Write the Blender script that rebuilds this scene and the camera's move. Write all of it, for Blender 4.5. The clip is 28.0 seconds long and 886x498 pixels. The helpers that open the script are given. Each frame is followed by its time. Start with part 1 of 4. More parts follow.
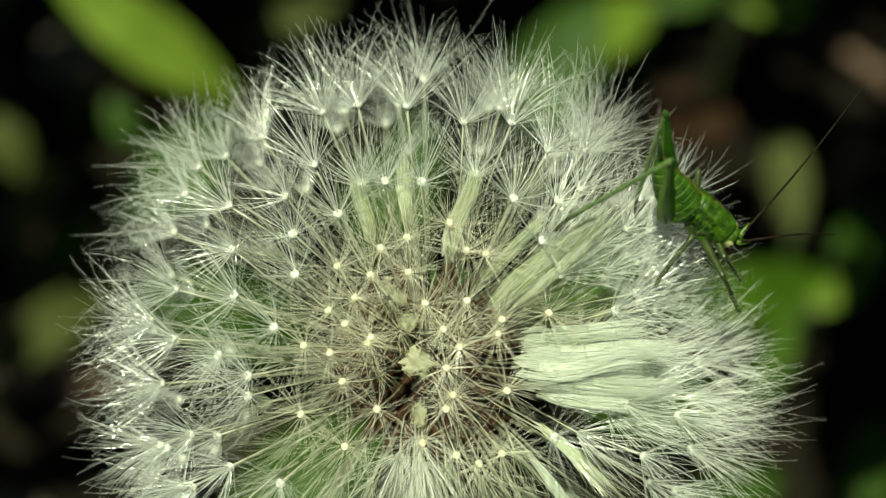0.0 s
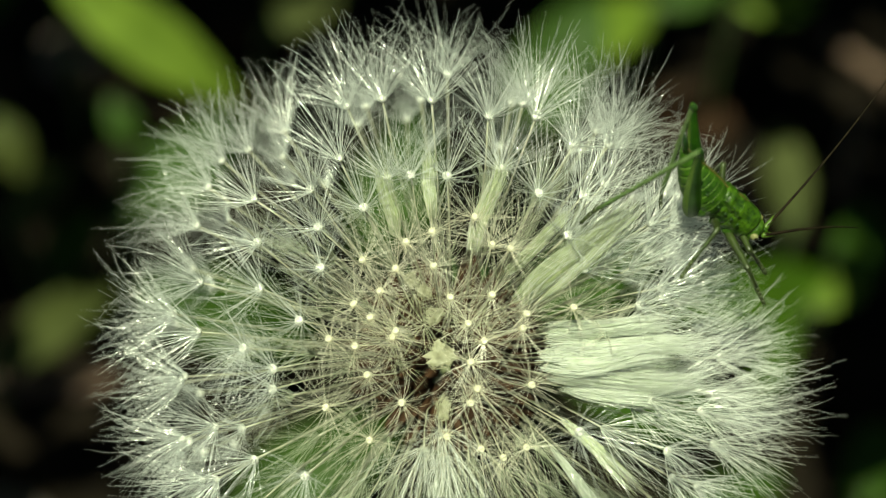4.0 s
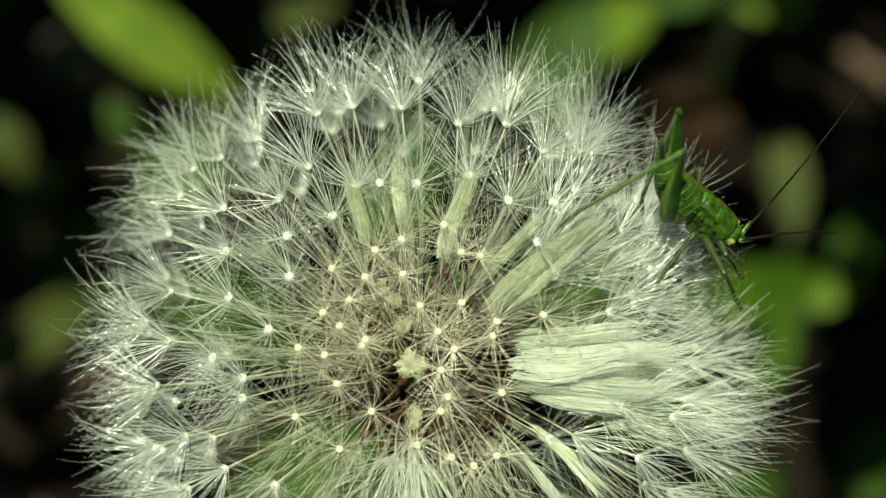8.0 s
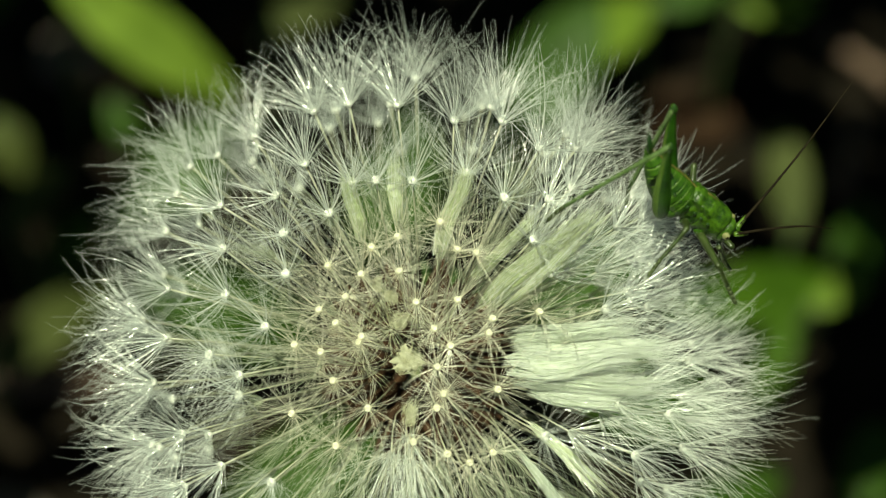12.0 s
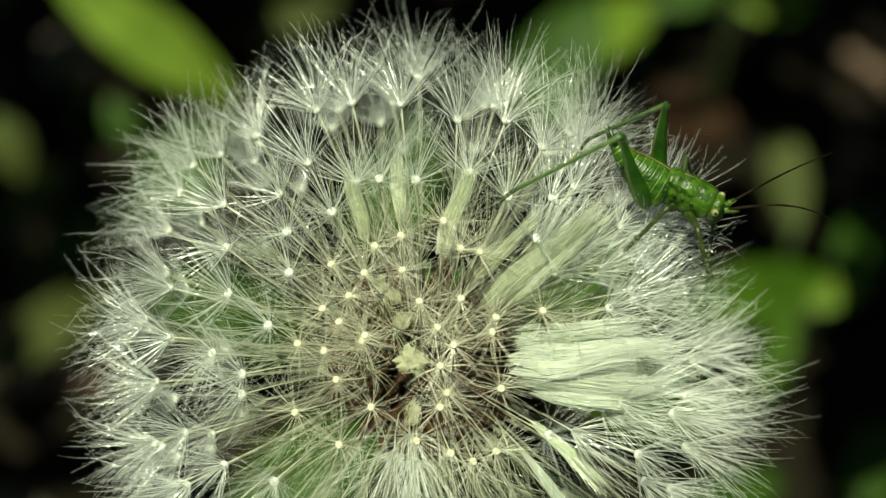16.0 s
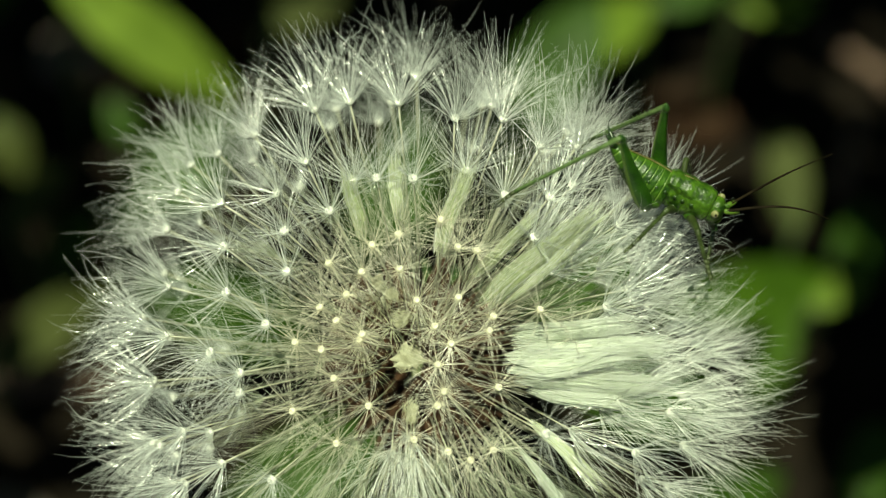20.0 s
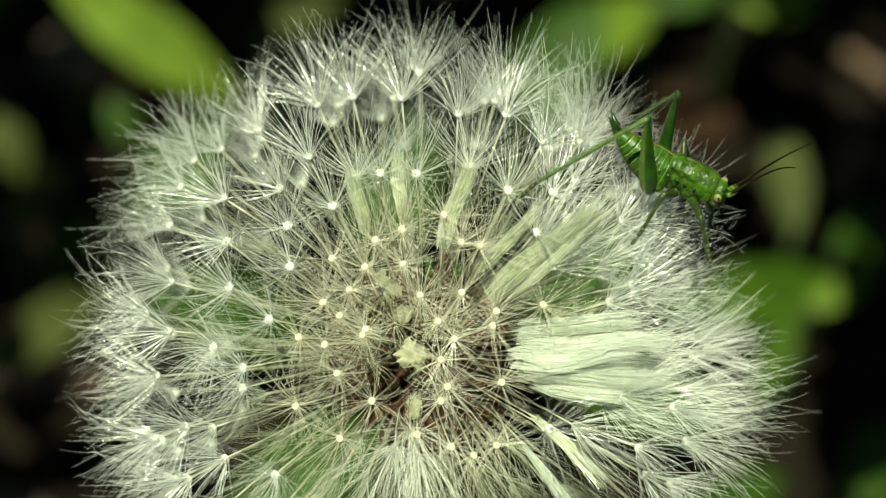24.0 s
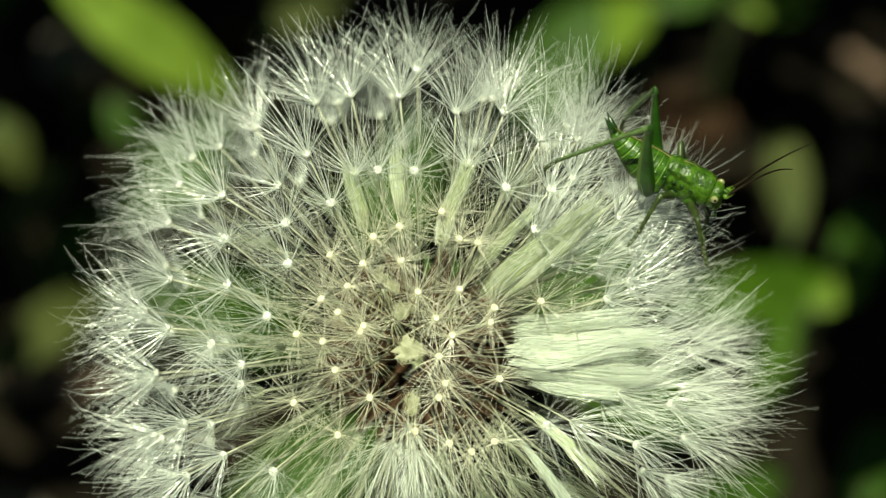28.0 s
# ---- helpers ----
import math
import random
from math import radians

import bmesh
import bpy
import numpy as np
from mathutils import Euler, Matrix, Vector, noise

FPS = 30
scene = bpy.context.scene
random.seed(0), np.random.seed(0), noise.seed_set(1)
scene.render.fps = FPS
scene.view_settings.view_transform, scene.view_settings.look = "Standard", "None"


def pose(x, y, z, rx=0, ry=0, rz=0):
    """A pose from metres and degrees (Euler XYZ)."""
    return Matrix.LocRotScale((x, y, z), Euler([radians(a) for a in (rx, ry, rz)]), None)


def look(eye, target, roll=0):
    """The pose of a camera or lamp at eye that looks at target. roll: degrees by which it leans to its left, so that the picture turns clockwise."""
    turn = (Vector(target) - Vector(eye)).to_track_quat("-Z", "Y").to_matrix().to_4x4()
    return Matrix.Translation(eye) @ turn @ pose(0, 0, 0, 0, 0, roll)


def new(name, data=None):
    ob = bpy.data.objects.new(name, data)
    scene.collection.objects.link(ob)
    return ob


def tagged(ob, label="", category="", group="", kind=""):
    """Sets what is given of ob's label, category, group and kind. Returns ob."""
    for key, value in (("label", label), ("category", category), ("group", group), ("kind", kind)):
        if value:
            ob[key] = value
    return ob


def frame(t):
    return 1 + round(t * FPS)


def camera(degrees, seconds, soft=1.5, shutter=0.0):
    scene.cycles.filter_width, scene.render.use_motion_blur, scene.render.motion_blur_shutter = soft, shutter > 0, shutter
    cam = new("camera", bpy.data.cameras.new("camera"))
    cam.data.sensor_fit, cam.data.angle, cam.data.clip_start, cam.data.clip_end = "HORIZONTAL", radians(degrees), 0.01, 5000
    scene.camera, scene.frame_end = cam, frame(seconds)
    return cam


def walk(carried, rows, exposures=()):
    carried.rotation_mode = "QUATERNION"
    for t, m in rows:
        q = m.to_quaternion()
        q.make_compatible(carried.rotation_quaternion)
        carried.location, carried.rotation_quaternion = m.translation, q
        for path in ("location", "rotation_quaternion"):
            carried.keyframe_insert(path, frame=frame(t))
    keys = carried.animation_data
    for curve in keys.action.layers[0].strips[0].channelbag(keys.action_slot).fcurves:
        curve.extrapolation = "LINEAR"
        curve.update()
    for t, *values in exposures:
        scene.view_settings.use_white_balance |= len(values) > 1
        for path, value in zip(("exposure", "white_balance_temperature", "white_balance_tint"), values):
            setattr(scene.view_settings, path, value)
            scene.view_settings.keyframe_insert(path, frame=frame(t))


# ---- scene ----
MM = 0.001
# The seed head's frame: it nods to the south by 45 degrees; x east, y up its face, z out of its face.
HEIGHT = 0.22
HEAD = pose(0, 0, HEIGHT, 45, 0, 0)

# ---- camera ----
cam = camera(26.0, 28.0, soft=1.1)
EYE = HEAD @ Matrix.Translation((1.12 * MM, 7.72 * MM, 131.7 * MM))
walk(cam, [(0.0, EYE), (28.0, EYE)], [(0.0, 0.16, 7150, -20), (21.5, 0.16, 7150, -20), (23.5, 0.34, 7150, -19), (28.0, 0.34, 7150, -19)])
cam.data.dof.use_dof = True
cam.data.dof.focus_distance = 0.1206
cam.data.dof.aperture_fstop = 24.0

# ---- light ----
world = bpy.data.worlds.new("sky")
scene.world = world
world.use_nodes = True
wn = world.node_tree
sky = wn.nodes.new("ShaderNodeTexSky")
sky.sky_type, sky.sun_disc = "NISHITA", False
SUN_WAY = (HEAD.to_3x3() @ Vector((-0.10, 0.42, 0.90))).normalized()
sky.sun_elevation = math.asin(SUN_WAY.z)
sky.sun_rotation = math.atan2(SUN_WAY.x, SUN_WAY.y)
back = wn.nodes["Background"]
back.inputs["Strength"].default_value = 0.022
wn.links.new(sky.outputs[0], back.inputs[0])
sun = new("sun", bpy.data.lights.new("sun", "SUN"))
sun.data.energy, sun.data.angle, sun.data.color = 5.0, radians(0.5), (1.0, 0.94, 0.80)
sun.matrix_world = look(SUN_WAY, (0, 0, 0))


# ---- materials ----
def material(name, low, high, rough=0.5, scale=200.0, bump=0.2, fine=1500.0, translucent=0.0, thin=None, spec=0.5, coat=0.0, sub=0.0, ior=1.5, contrast=(0.3, 0.7)):
    """Two colours mixed by noise at one scale, grain at a finer one, a bump, and where thin a share of light let through."""
    m = bpy.data.materials.new(name)
    m.use_nodes = True
    t = m.node_tree
    b = t.nodes["Principled BSDF"]
    co = t.nodes.new("ShaderNodeTexCoord")
    n1, n2 = t.nodes.new("ShaderNodeTexNoise"), t.nodes.new("ShaderNodeTexNoise")
    n1.inputs["Scale"].default_value, n2.inputs["Scale"].default_value = scale, fine
    n1.inputs["Detail"].default_value = 4
    for n in (n1, n2):
        t.links.new(co.outputs["Object"], n.inputs["Vector"])
    add = t.nodes.new("ShaderNodeMath")
    add.operation = "MULTIPLY_ADD"
    t.links.new(n2.outputs["Fac"], add.inputs[0])
    add.inputs[1].default_value = 0.35
    t.links.new(n1.outputs["Fac"], add.inputs[2])
    ramp = t.nodes.new("ShaderNodeMapRange")
    ramp.inputs["From Min"].default_value, ramp.inputs["From Max"].default_value = contrast[0] + 0.17, contrast[1] + 0.17
    t.links.new(add.outputs[0], ramp.inputs["Value"])
    mix = t.nodes.new("ShaderNodeMix")
    mix.data_type = "RGBA"
    mix.inputs["A"].default_value, mix.inputs["B"].default_value = (*low, 1), (*high, 1)
    t.links.new(ramp.outputs[0], mix.inputs["Factor"])
    colour = mix.outputs["Result"]
    t.links.new(colour, b.inputs["Base Color"])
    b.inputs["Roughness"].default_value = rough
    b.inputs["Specular IOR Level"].default_value = spec
    b.inputs["Coat Weight"].default_value = coat
    b.inputs["IOR"].default_value = ior
    if sub:
        b.inputs["Subsurface Weight"].default_value = sub
        b.inputs["Subsurface Radius"].default_value = (0.0006, 0.0008, 0.0003)
    if bump:
        bp = t.nodes.new("ShaderNodeBump")
        bp.inputs["Strength"].default_value = bump
        bp.inputs["Distance"].default_value = 0.3 / fine
        t.links.new(n2.outputs["Fac"], bp.inputs["Height"])
        t.links.new(bp.outputs[0], b.inputs["Normal"])
    if translucent:
        tr, ms = t.nodes.new("ShaderNodeBsdfTranslucent"), t.nodes.new("ShaderNodeMixShader")
        if thin:
            tr.inputs["Color"].default_value = (*thin, 1)
        else:
            t.links.new(colour, tr.inputs["Color"])
        ms.inputs[0].default_value = translucent
        t.links.new(b.outputs[0], ms.inputs[1])
        t.links.new(tr.outputs[0], ms.inputs[2])
        t.links.new(ms.outputs[0], t.nodes["Material Output"].inputs["Surface"])
    return m


M = {
    # Near-black soil: part of the deep shade is put into its colour.
    "soil": material("shade_dark_humus", (0.005, 0.004, 0.003), (0.022, 0.016, 0.011), 0.95, 60, 0.6, 700, spec=0.1),
    "clod": material("brown_earth", (0.02, 0.011, 0.007), (0.05, 0.027, 0.016), 0.9, 120, 0.5, 900, spec=0.1),
    "stone": material("brown_stone", (0.09, 0.07, 0.062), (0.17, 0.14, 0.125), 0.85, 120, 0.5, 900, spec=0.2),
    "twig": material("dry_twig", (0.1, 0.062, 0.048), (0.2, 0.135, 0.105), 0.8, 150, 0.5, 900, spec=0.2),
    # Leaf greens as lit, half lit and shaded copies; shade put in the colour.
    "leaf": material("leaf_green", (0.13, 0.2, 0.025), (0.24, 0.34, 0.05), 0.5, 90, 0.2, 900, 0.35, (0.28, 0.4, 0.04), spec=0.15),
    "leaf_mid": material("leaf_half_lit_green", (0.035, 0.075, 0.006), (0.075, 0.145, 0.011), 0.5, 90, 0.2, 900, 0.3, (0.09, 0.17, 0.015), spec=0.15),
    "pad": material("matted_pappus", (0.56, 0.55, 0.4), (0.76, 0.75, 0.58), 0.6, 1500, 0.8, 6000, 0.35, (0.7, 0.68, 0.5), spec=0.3),
    "leaf_dark": material("leaf_shade_green", (0.025, 0.055, 0.006), (0.055, 0.11, 0.014), 0.5, 90, 0.2, 900, 0.25, (0.07, 0.15, 0.02), spec=0.15),
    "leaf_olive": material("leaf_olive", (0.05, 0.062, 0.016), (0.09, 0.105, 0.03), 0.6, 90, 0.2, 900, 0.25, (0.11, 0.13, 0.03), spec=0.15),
    "petiole": material("leaf_stalk", (0.06, 0.10, 0.03), (0.12, 0.17, 0.06), 0.5, 200, 0.2),
    "scape": material("flower_stalk", (0.13, 0.18, 0.07), (0.2, 0.24, 0.11), 0.5, 200, 0.2),
    "bract": material("bract_green", (0.06, 0.12, 0.03), (0.12, 0.2, 0.06), 0.5, 300, 0.2, 1500, 0.2),
    "hair": material("pappus_hair", (0.8, 0.82, 0.8), (0.95, 0.96, 0.96), 0.17, 900, 1.0, 5000, 0.26, (0.86, 0.9, 0.85), spec=1.0, ior=2.1),
    "hair_young": material("pappus_hair_young", (0.9, 0.93, 0.86), (0.98, 0.985, 0.96), 0.3, 900, 0.5, 5000, 0.1, (0.93, 0.96, 0.86), spec=1.0, ior=1.7),
    # Low hairs dimmed in colour to deepen the shade between the hubs.
    "hair_under": material("pappus_hair_under_dimmed", (0.44, 0.49, 0.35), (0.66, 0.69, 0.54), 0.3, 700, 0.3, 5000, 0.2, (0.52, 0.6, 0.38), spec=0.8),
    "hair_green": material("pappus_hair_unripe", (0.58, 0.64, 0.38), (0.78, 0.82, 0.58), 0.3, 500, 0.3, 5000, 0.2, (0.6, 0.7, 0.36), spec=0.8, coat=0.3),
    "hair_cream": material("pappus_hair_cream", (0.84, 0.79, 0.66), (0.96, 0.93, 0.84), 0.3, 900, 0.5, 5000, 0.3, (0.94, 0.9, 0.76), spec=0.9),
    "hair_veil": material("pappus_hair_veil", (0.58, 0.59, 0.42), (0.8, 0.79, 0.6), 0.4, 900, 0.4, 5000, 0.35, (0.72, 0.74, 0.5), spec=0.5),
    "hair_silk": material("pappus_hair_silk", (0.82, 0.87, 0.74), (0.96, 0.98, 0.92), 0.22, 500, 0.5, 4000, 0.2, (0.85, 0.92, 0.74), spec=1.0, ior=1.8),
    "hair_silk_core": material("silk_white", (0.7, 0.77, 0.6), (0.95, 0.97, 0.9), 0.22, 700, 0.6, 3000, 0.2, (0.78, 0.87, 0.64), spec=1.0, coat=0.4),
    "hair_green_core": material("silk_green", (0.42, 0.5, 0.24), (0.66, 0.72, 0.42), 0.3, 400, 0.4, 4000, 0.25, (0.5, 0.62, 0.28), spec=0.8),
    "hub_cream": material("pappus_hub_cream", (0.84, 0.8, 0.6), (0.95, 0.92, 0.78), 0.5, 1500, 0.3, 5000),
    "hub": material("pappus_hub", (0.9, 0.89, 0.82), (0.97, 0.97, 0.93), 0.5, 1500, 0.3, 5000),
    "beak": material("seed_beak", (0.5, 0.5, 0.36), (0.74, 0.73, 0.6), 0.3, 600, 0.3, 4000, 0.25, spec=0.8),
    "achene": material("seed_brown", (0.022, 0.011, 0.005), (0.11, 0.05, 0.022), 0.7, 900, 0.6, 4000),
    "receptacle": material("receptacle_white_green", (0.3, 0.34, 0.18), (0.45, 0.47, 0.3), 0.6, 700, 0.3),
    "chitin": material("cricket_green", (0.012, 0.036, 0.003), (0.08, 0.165, 0.011), 0.38, 1600, 1.0, 3600, spec=0.5, sub=0.1, contrast=(0.34, 0.68)),
    "chitin_dark": material("cricket_dark_green", (0.008, 0.022, 0.005), (0.03, 0.075, 0.01), 0.32, 900, 0.3, 5000, spec=0.6, coat=0.2),
    "chitin_pale": material("cricket_pale_edge", (0.1, 0.19, 0.03), (0.19, 0.29, 0.06), 0.35, 900, 0.3, 5000),
    "belly": material("cricket_belly", (0.012, 0.04, 0.003), (0.06, 0.14, 0.009), 0.4, 1800, 0.7, 4000, spec=0.5, sub=0.1),
    "leg": material("cricket_leg", (0.01, 0.04, 0.004), (0.035, 0.1, 0.008), 0.35, 700, 0.4, 5000, spec=0.5, sub=0.1),
    "leg_pale": material("cricket_leg_pale", (0.07, 0.14, 0.012), (0.14, 0.23, 0.03), 0.4, 900, 0.3, 5000, spec=0.5, sub=0.1),
    "shin": material("cricket_shin", (0.1, 0.17, 0.05), (0.2, 0.29, 0.11), 0.35, 1500, 0.3, 5000, 0.25, spec=0.6),
    "stripe": material("cricket_stripe", (0.07, 0.06, 0.012), (0.16, 0.14, 0.035), 0.5, 2500, 0.6, 6000),
    "leg_olive": material("cricket_leg_olive", (0.022, 0.03, 0.008), (0.055, 0.08, 0.02), 0.35, 1500, 0.3, 5000, spec=0.6),
    "foot": material("cricket_foot", (0.03, 0.04, 0.012), (0.08, 0.10, 0.035), 0.5, 1500, 0.3, 5000),
    "feeler": material("cricket_feeler", (0.006, 0.004, 0.002), (0.022, 0.016, 0.008), 0.7, 1500, 0.3, 5000, spec=0.1),
    "eye": material("cricket_eye", (0.2, 0.2, 0.08), (0.32, 0.31, 0.15), 0.15, 1500, 0.1, 5000, spec=0.8, coat=0.5),
    "pupil": material("cricket_pupil", (0.012, 0.01, 0.006), (0.03, 0.02, 0.012), 0.15, 1500, 0.1, 5000, coat=0.5),
}


# ---- mesh helpers (lengths in millimetres) ----
def mesh_of(name, bm, *mats):
    me = bpy.data.meshes.new(name)
    bm.to_mesh(me)
    bm.free()
    for m in mats:
        me.materials.append(m)
    return me


def smooth(me):
    me.polygons.foreach_set("use_smooth", [True] * len(me.polygons))
    return me


def part(name, bm, mat, parent, label="", at=None):
    me = bm if isinstance(bm, bpy.types.Mesh) else smooth(mesh_of(name, bm, *(mat if isinstance(mat, tuple) else (mat,))))
    ob = new(name, me)
    ob.parent = parent
    if at is not None:
        ob.matrix_basis = at
    return tagged(ob, label) if label else ob


def rod(bm, pts, radii, sides=6, squash=1.0, closed=True):
    """A tube through the points, each ring as wide as its radius says; squash flattens it along its second axis."""
    pts = [Vector(p) for p in pts]
    rings, side = [], None
    for i, p in enumerate(pts):
        way = (pts[min(i + 1, len(pts) - 1)] - pts[max(i - 1, 0)]).normalized()
        if side is None:
            side = way.orthogonal().normalized() if abs(way.x) < 0.9 else Vector((0, 1, 0))
        side = (side - way * side.dot(way)).normalized()
        other = way.cross(side)
        r = radii[i] if hasattr(radii, "__len__") else radii
        ring = []
        for k in range(sides):
            a = math.tau * k / sides
            ring.append(bm.verts.new((p + (side * math.cos(a) * squash + other * math.sin(a)) * r) * MM))
        rings.append(ring)
    for a, b in zip(rings, rings[1:]):
        for k in range(sides):
            bm.faces.new((a[k], a[(k + 1) % sides], b[(k + 1) % sides], b[k]))
    if closed:
        bm.faces.new(rings[0][::-1])
        bm.faces.new(rings[-1])
    return rings


def ball(bm, centre, radii, u=12, v=8):
    ret = bmesh.ops.create_uvsphere(bm, u_segments=u, v_segments=v, radius=1.0)
    bmesh.ops.transform(bm, matrix=Matrix.Translation(Vector(centre) * MM) @ Matrix.Diagonal((*(r * MM for r in radii), 1)), verts=ret["verts"])
    return ret["verts"]


def along(way, centre=(0, 0, 0), roll=0.0):
    """A pose at centre (mm) whose z points along way."""
    return Matrix.Translation(Vector(centre) * MM) @ Vector(way).to_track_quat("Z", "Y").to_matrix().to_4x4() @ Matrix.Rotation(roll, 4, "Z")


def polar(azimuth, tilt, r=1.0):
    a, t = radians(azimuth), radians(tilt)
    return Vector((math.sin(t) * math.cos(a), math.sin(t) * math.sin(a), math.cos(t))) * r


# ---- the ground ----
def build_ground():
    bm = bmesh.new()
    steps = [-40000, -8000, -1500, -600] + [-400 + 20 * i for i in range(41)] + [600, 1500, 8000, 40000]
    rows = []
    for y in steps:
        row = []
        for x in steps:
            near = max(0.0, 1 - math.hypot(x, y) / 700)
            z = near * (7 * noise.noise(Vector((x, y, 0)) * 0.02) + 4 * noise.noise(Vector((x, y, 9)) * 0.07)) - 4
            row.append(bm.verts.new(Vector((x, y + 200, z)) * MM))
        rows.append(row)
    for a, b in zip(rows, rows[1:]):
        for k in range(len(a) - 1):
            bm.faces.new((a[k], a[k + 1], b[k + 1], b[k]))
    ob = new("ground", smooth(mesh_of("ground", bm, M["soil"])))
    tagged(ob, "humus ground, its colour darkened for the deep shade", "ground", kind="structure")


def build_stone(at, size, seed, label):
    bm = bmesh.new()
    bmesh.ops.create_icosphere(bm, subdivisions=3, radius=1.0)
    for v in bm.verts:
        k = 1 + 0.22 * noise.noise(v.co * 1.3 + Vector((seed, 0, 0))) + 0.06 * noise.noise(v.co * 4 + Vector((0, seed, 0)))
        v.co = Vector((v.co.x * size[0], v.co.y * size[1], v.co.z * size[2])) * k * MM
    ob = new("stone", smooth(mesh_of("stone", bm, M["clod" if "clod" in label else "stone"])))
    ob.location = Vector(at) * MM
    tagged(ob, label, "stone", group="stones on the soil")


def build_twig(a, b, r, label, seed):
    rng = random.Random(seed)
    a, b = Vector(a), Vector(b)
    pts = [a.lerp(b, i / 8) + Vector((rng.uniform(-1, 1), rng.uniform(-1, 1), rng.uniform(-0.6, 0.6))) * r * 0.35 for i in range(9)]
    bm = bmesh.new()
    rod(bm, [p - a for p in pts], [r * (1.0 - 0.04 * i) * rng.uniform(0.85, 1.1) for i in range(9)], 9)
    ob = new("twig", smooth(mesh_of("twig", bm, M["twig"])))
    ob.location = a * MM
    tagged(ob, label, "twig", group="dry twigs on the soil")


def leaf_mesh(length, width, bend, fold, blunt, mat, seed):
    """A leaf blade with a sunken midrib, side veins as ripples, a bent length and thickness; it grows along x from the origin."""
    bm = bmesh.new()
    nu, nv = 16, 8
    sheets = []
    for face in (0.18, -0.18):
        grid = []
        for i in range(nu + 1):
            u = i / nu
            w = width / 2 * (math.sin(math.pi * min(1.0, u * 0.96 + 0.03)) ** blunt) * (1 + 0.06 * noise.noise(Vector((u * 6, seed, 0))))
            ang = bend * u
            cx = length * (math.sin(ang) / bend if abs(bend) > 0.01 else u)
            cz = -length * ((1 - math.cos(ang)) / bend if abs(bend) > 0.01 else 0)
            row = []
            for j in range(nv + 1):
                s = j / nv * 2 - 1
                z = fold * w * abs(s) + 0.35 * math.cos(u * 40 - abs(s) * 6) * (1 - abs(s)) * 0.5 + 0.05 * width * noise.noise(Vector((u * 3, s * 1.5, seed)))
                row.append(bm.verts.new(Vector((cx, s * w, cz + z + face)) * MM))
            grid.append(row)
        sheets.append(grid)
    for g, flip in zip(sheets, (False, True)):
        for a, b in zip(g, g[1:]):
            for k in range(nv):
                q = (a[k], b[k], b[k + 1], a[k + 1])
                bm.faces.new(q[::-1] if flip else q)
    top, low = sheets
    for i in range(nu):
        bm.faces.new((top[i][0], low[i][0], low[i + 1][0], top[i + 1][0]))
        bm.faces.new((top[i + 1][nv], low[i + 1][nv], low[i][nv], top[i][nv]))
    return smooth(mesh_of("blade", bm, mat))


def build_leaf(x, y, z, angle, length, width, mat, label, tip=0.0, lean=0.0, bend=0.5, blunt=0.75, seed=0):
    """One leaf on its stalk. x, y, z: the blade's middle in the head's frame; angle: its way up the slope; tip, lean: its turns about its own axes."""
    turn = HEAD.to_3x3().to_4x4() @ pose(0, 0, 0, 0, 0, angle) @ pose(0, 0, 0, lean, tip, 0)
    mid = HEAD @ Vector((x * MM, y * MM, z * MM))
    base = mid - turn.to_3x3() @ Vector((length / 2 * MM, 0, 0))
    foot = Vector((base.x - 0.15 * (mid.x - base.x), base.y + 0.012, -0.006))
    thing = new("weed_leaf")
    thing.location = foot
    part("leaf_blade", leaf_mesh(length, width, bend, 0.12, blunt, M[mat], seed), None, thing, at=Matrix.Translation(base - foot) @ turn)
    bm = bmesh.new()
    a, b = Vector((0, 0, 0)), (base - foot) / MM
    way = turn.to_3x3() @ Vector((1, 0, 0))
    pts = [a, a.lerp(b, 0.3) + Vector((0, 0, 0.1 * b.z)), a.lerp(b, 0.7) + Vector((0, 0, 0.08 * b.z)), b, b + way * length * 0.25]
    rod(bm, pts, [1.3, 1.1, 0.9, 0.8, 0.3], 7)
    part("leaf_stalk", bm, M["petiole"], thing)
    tagged(thing, label, "leaf", group="weed leaves round the dandelion")


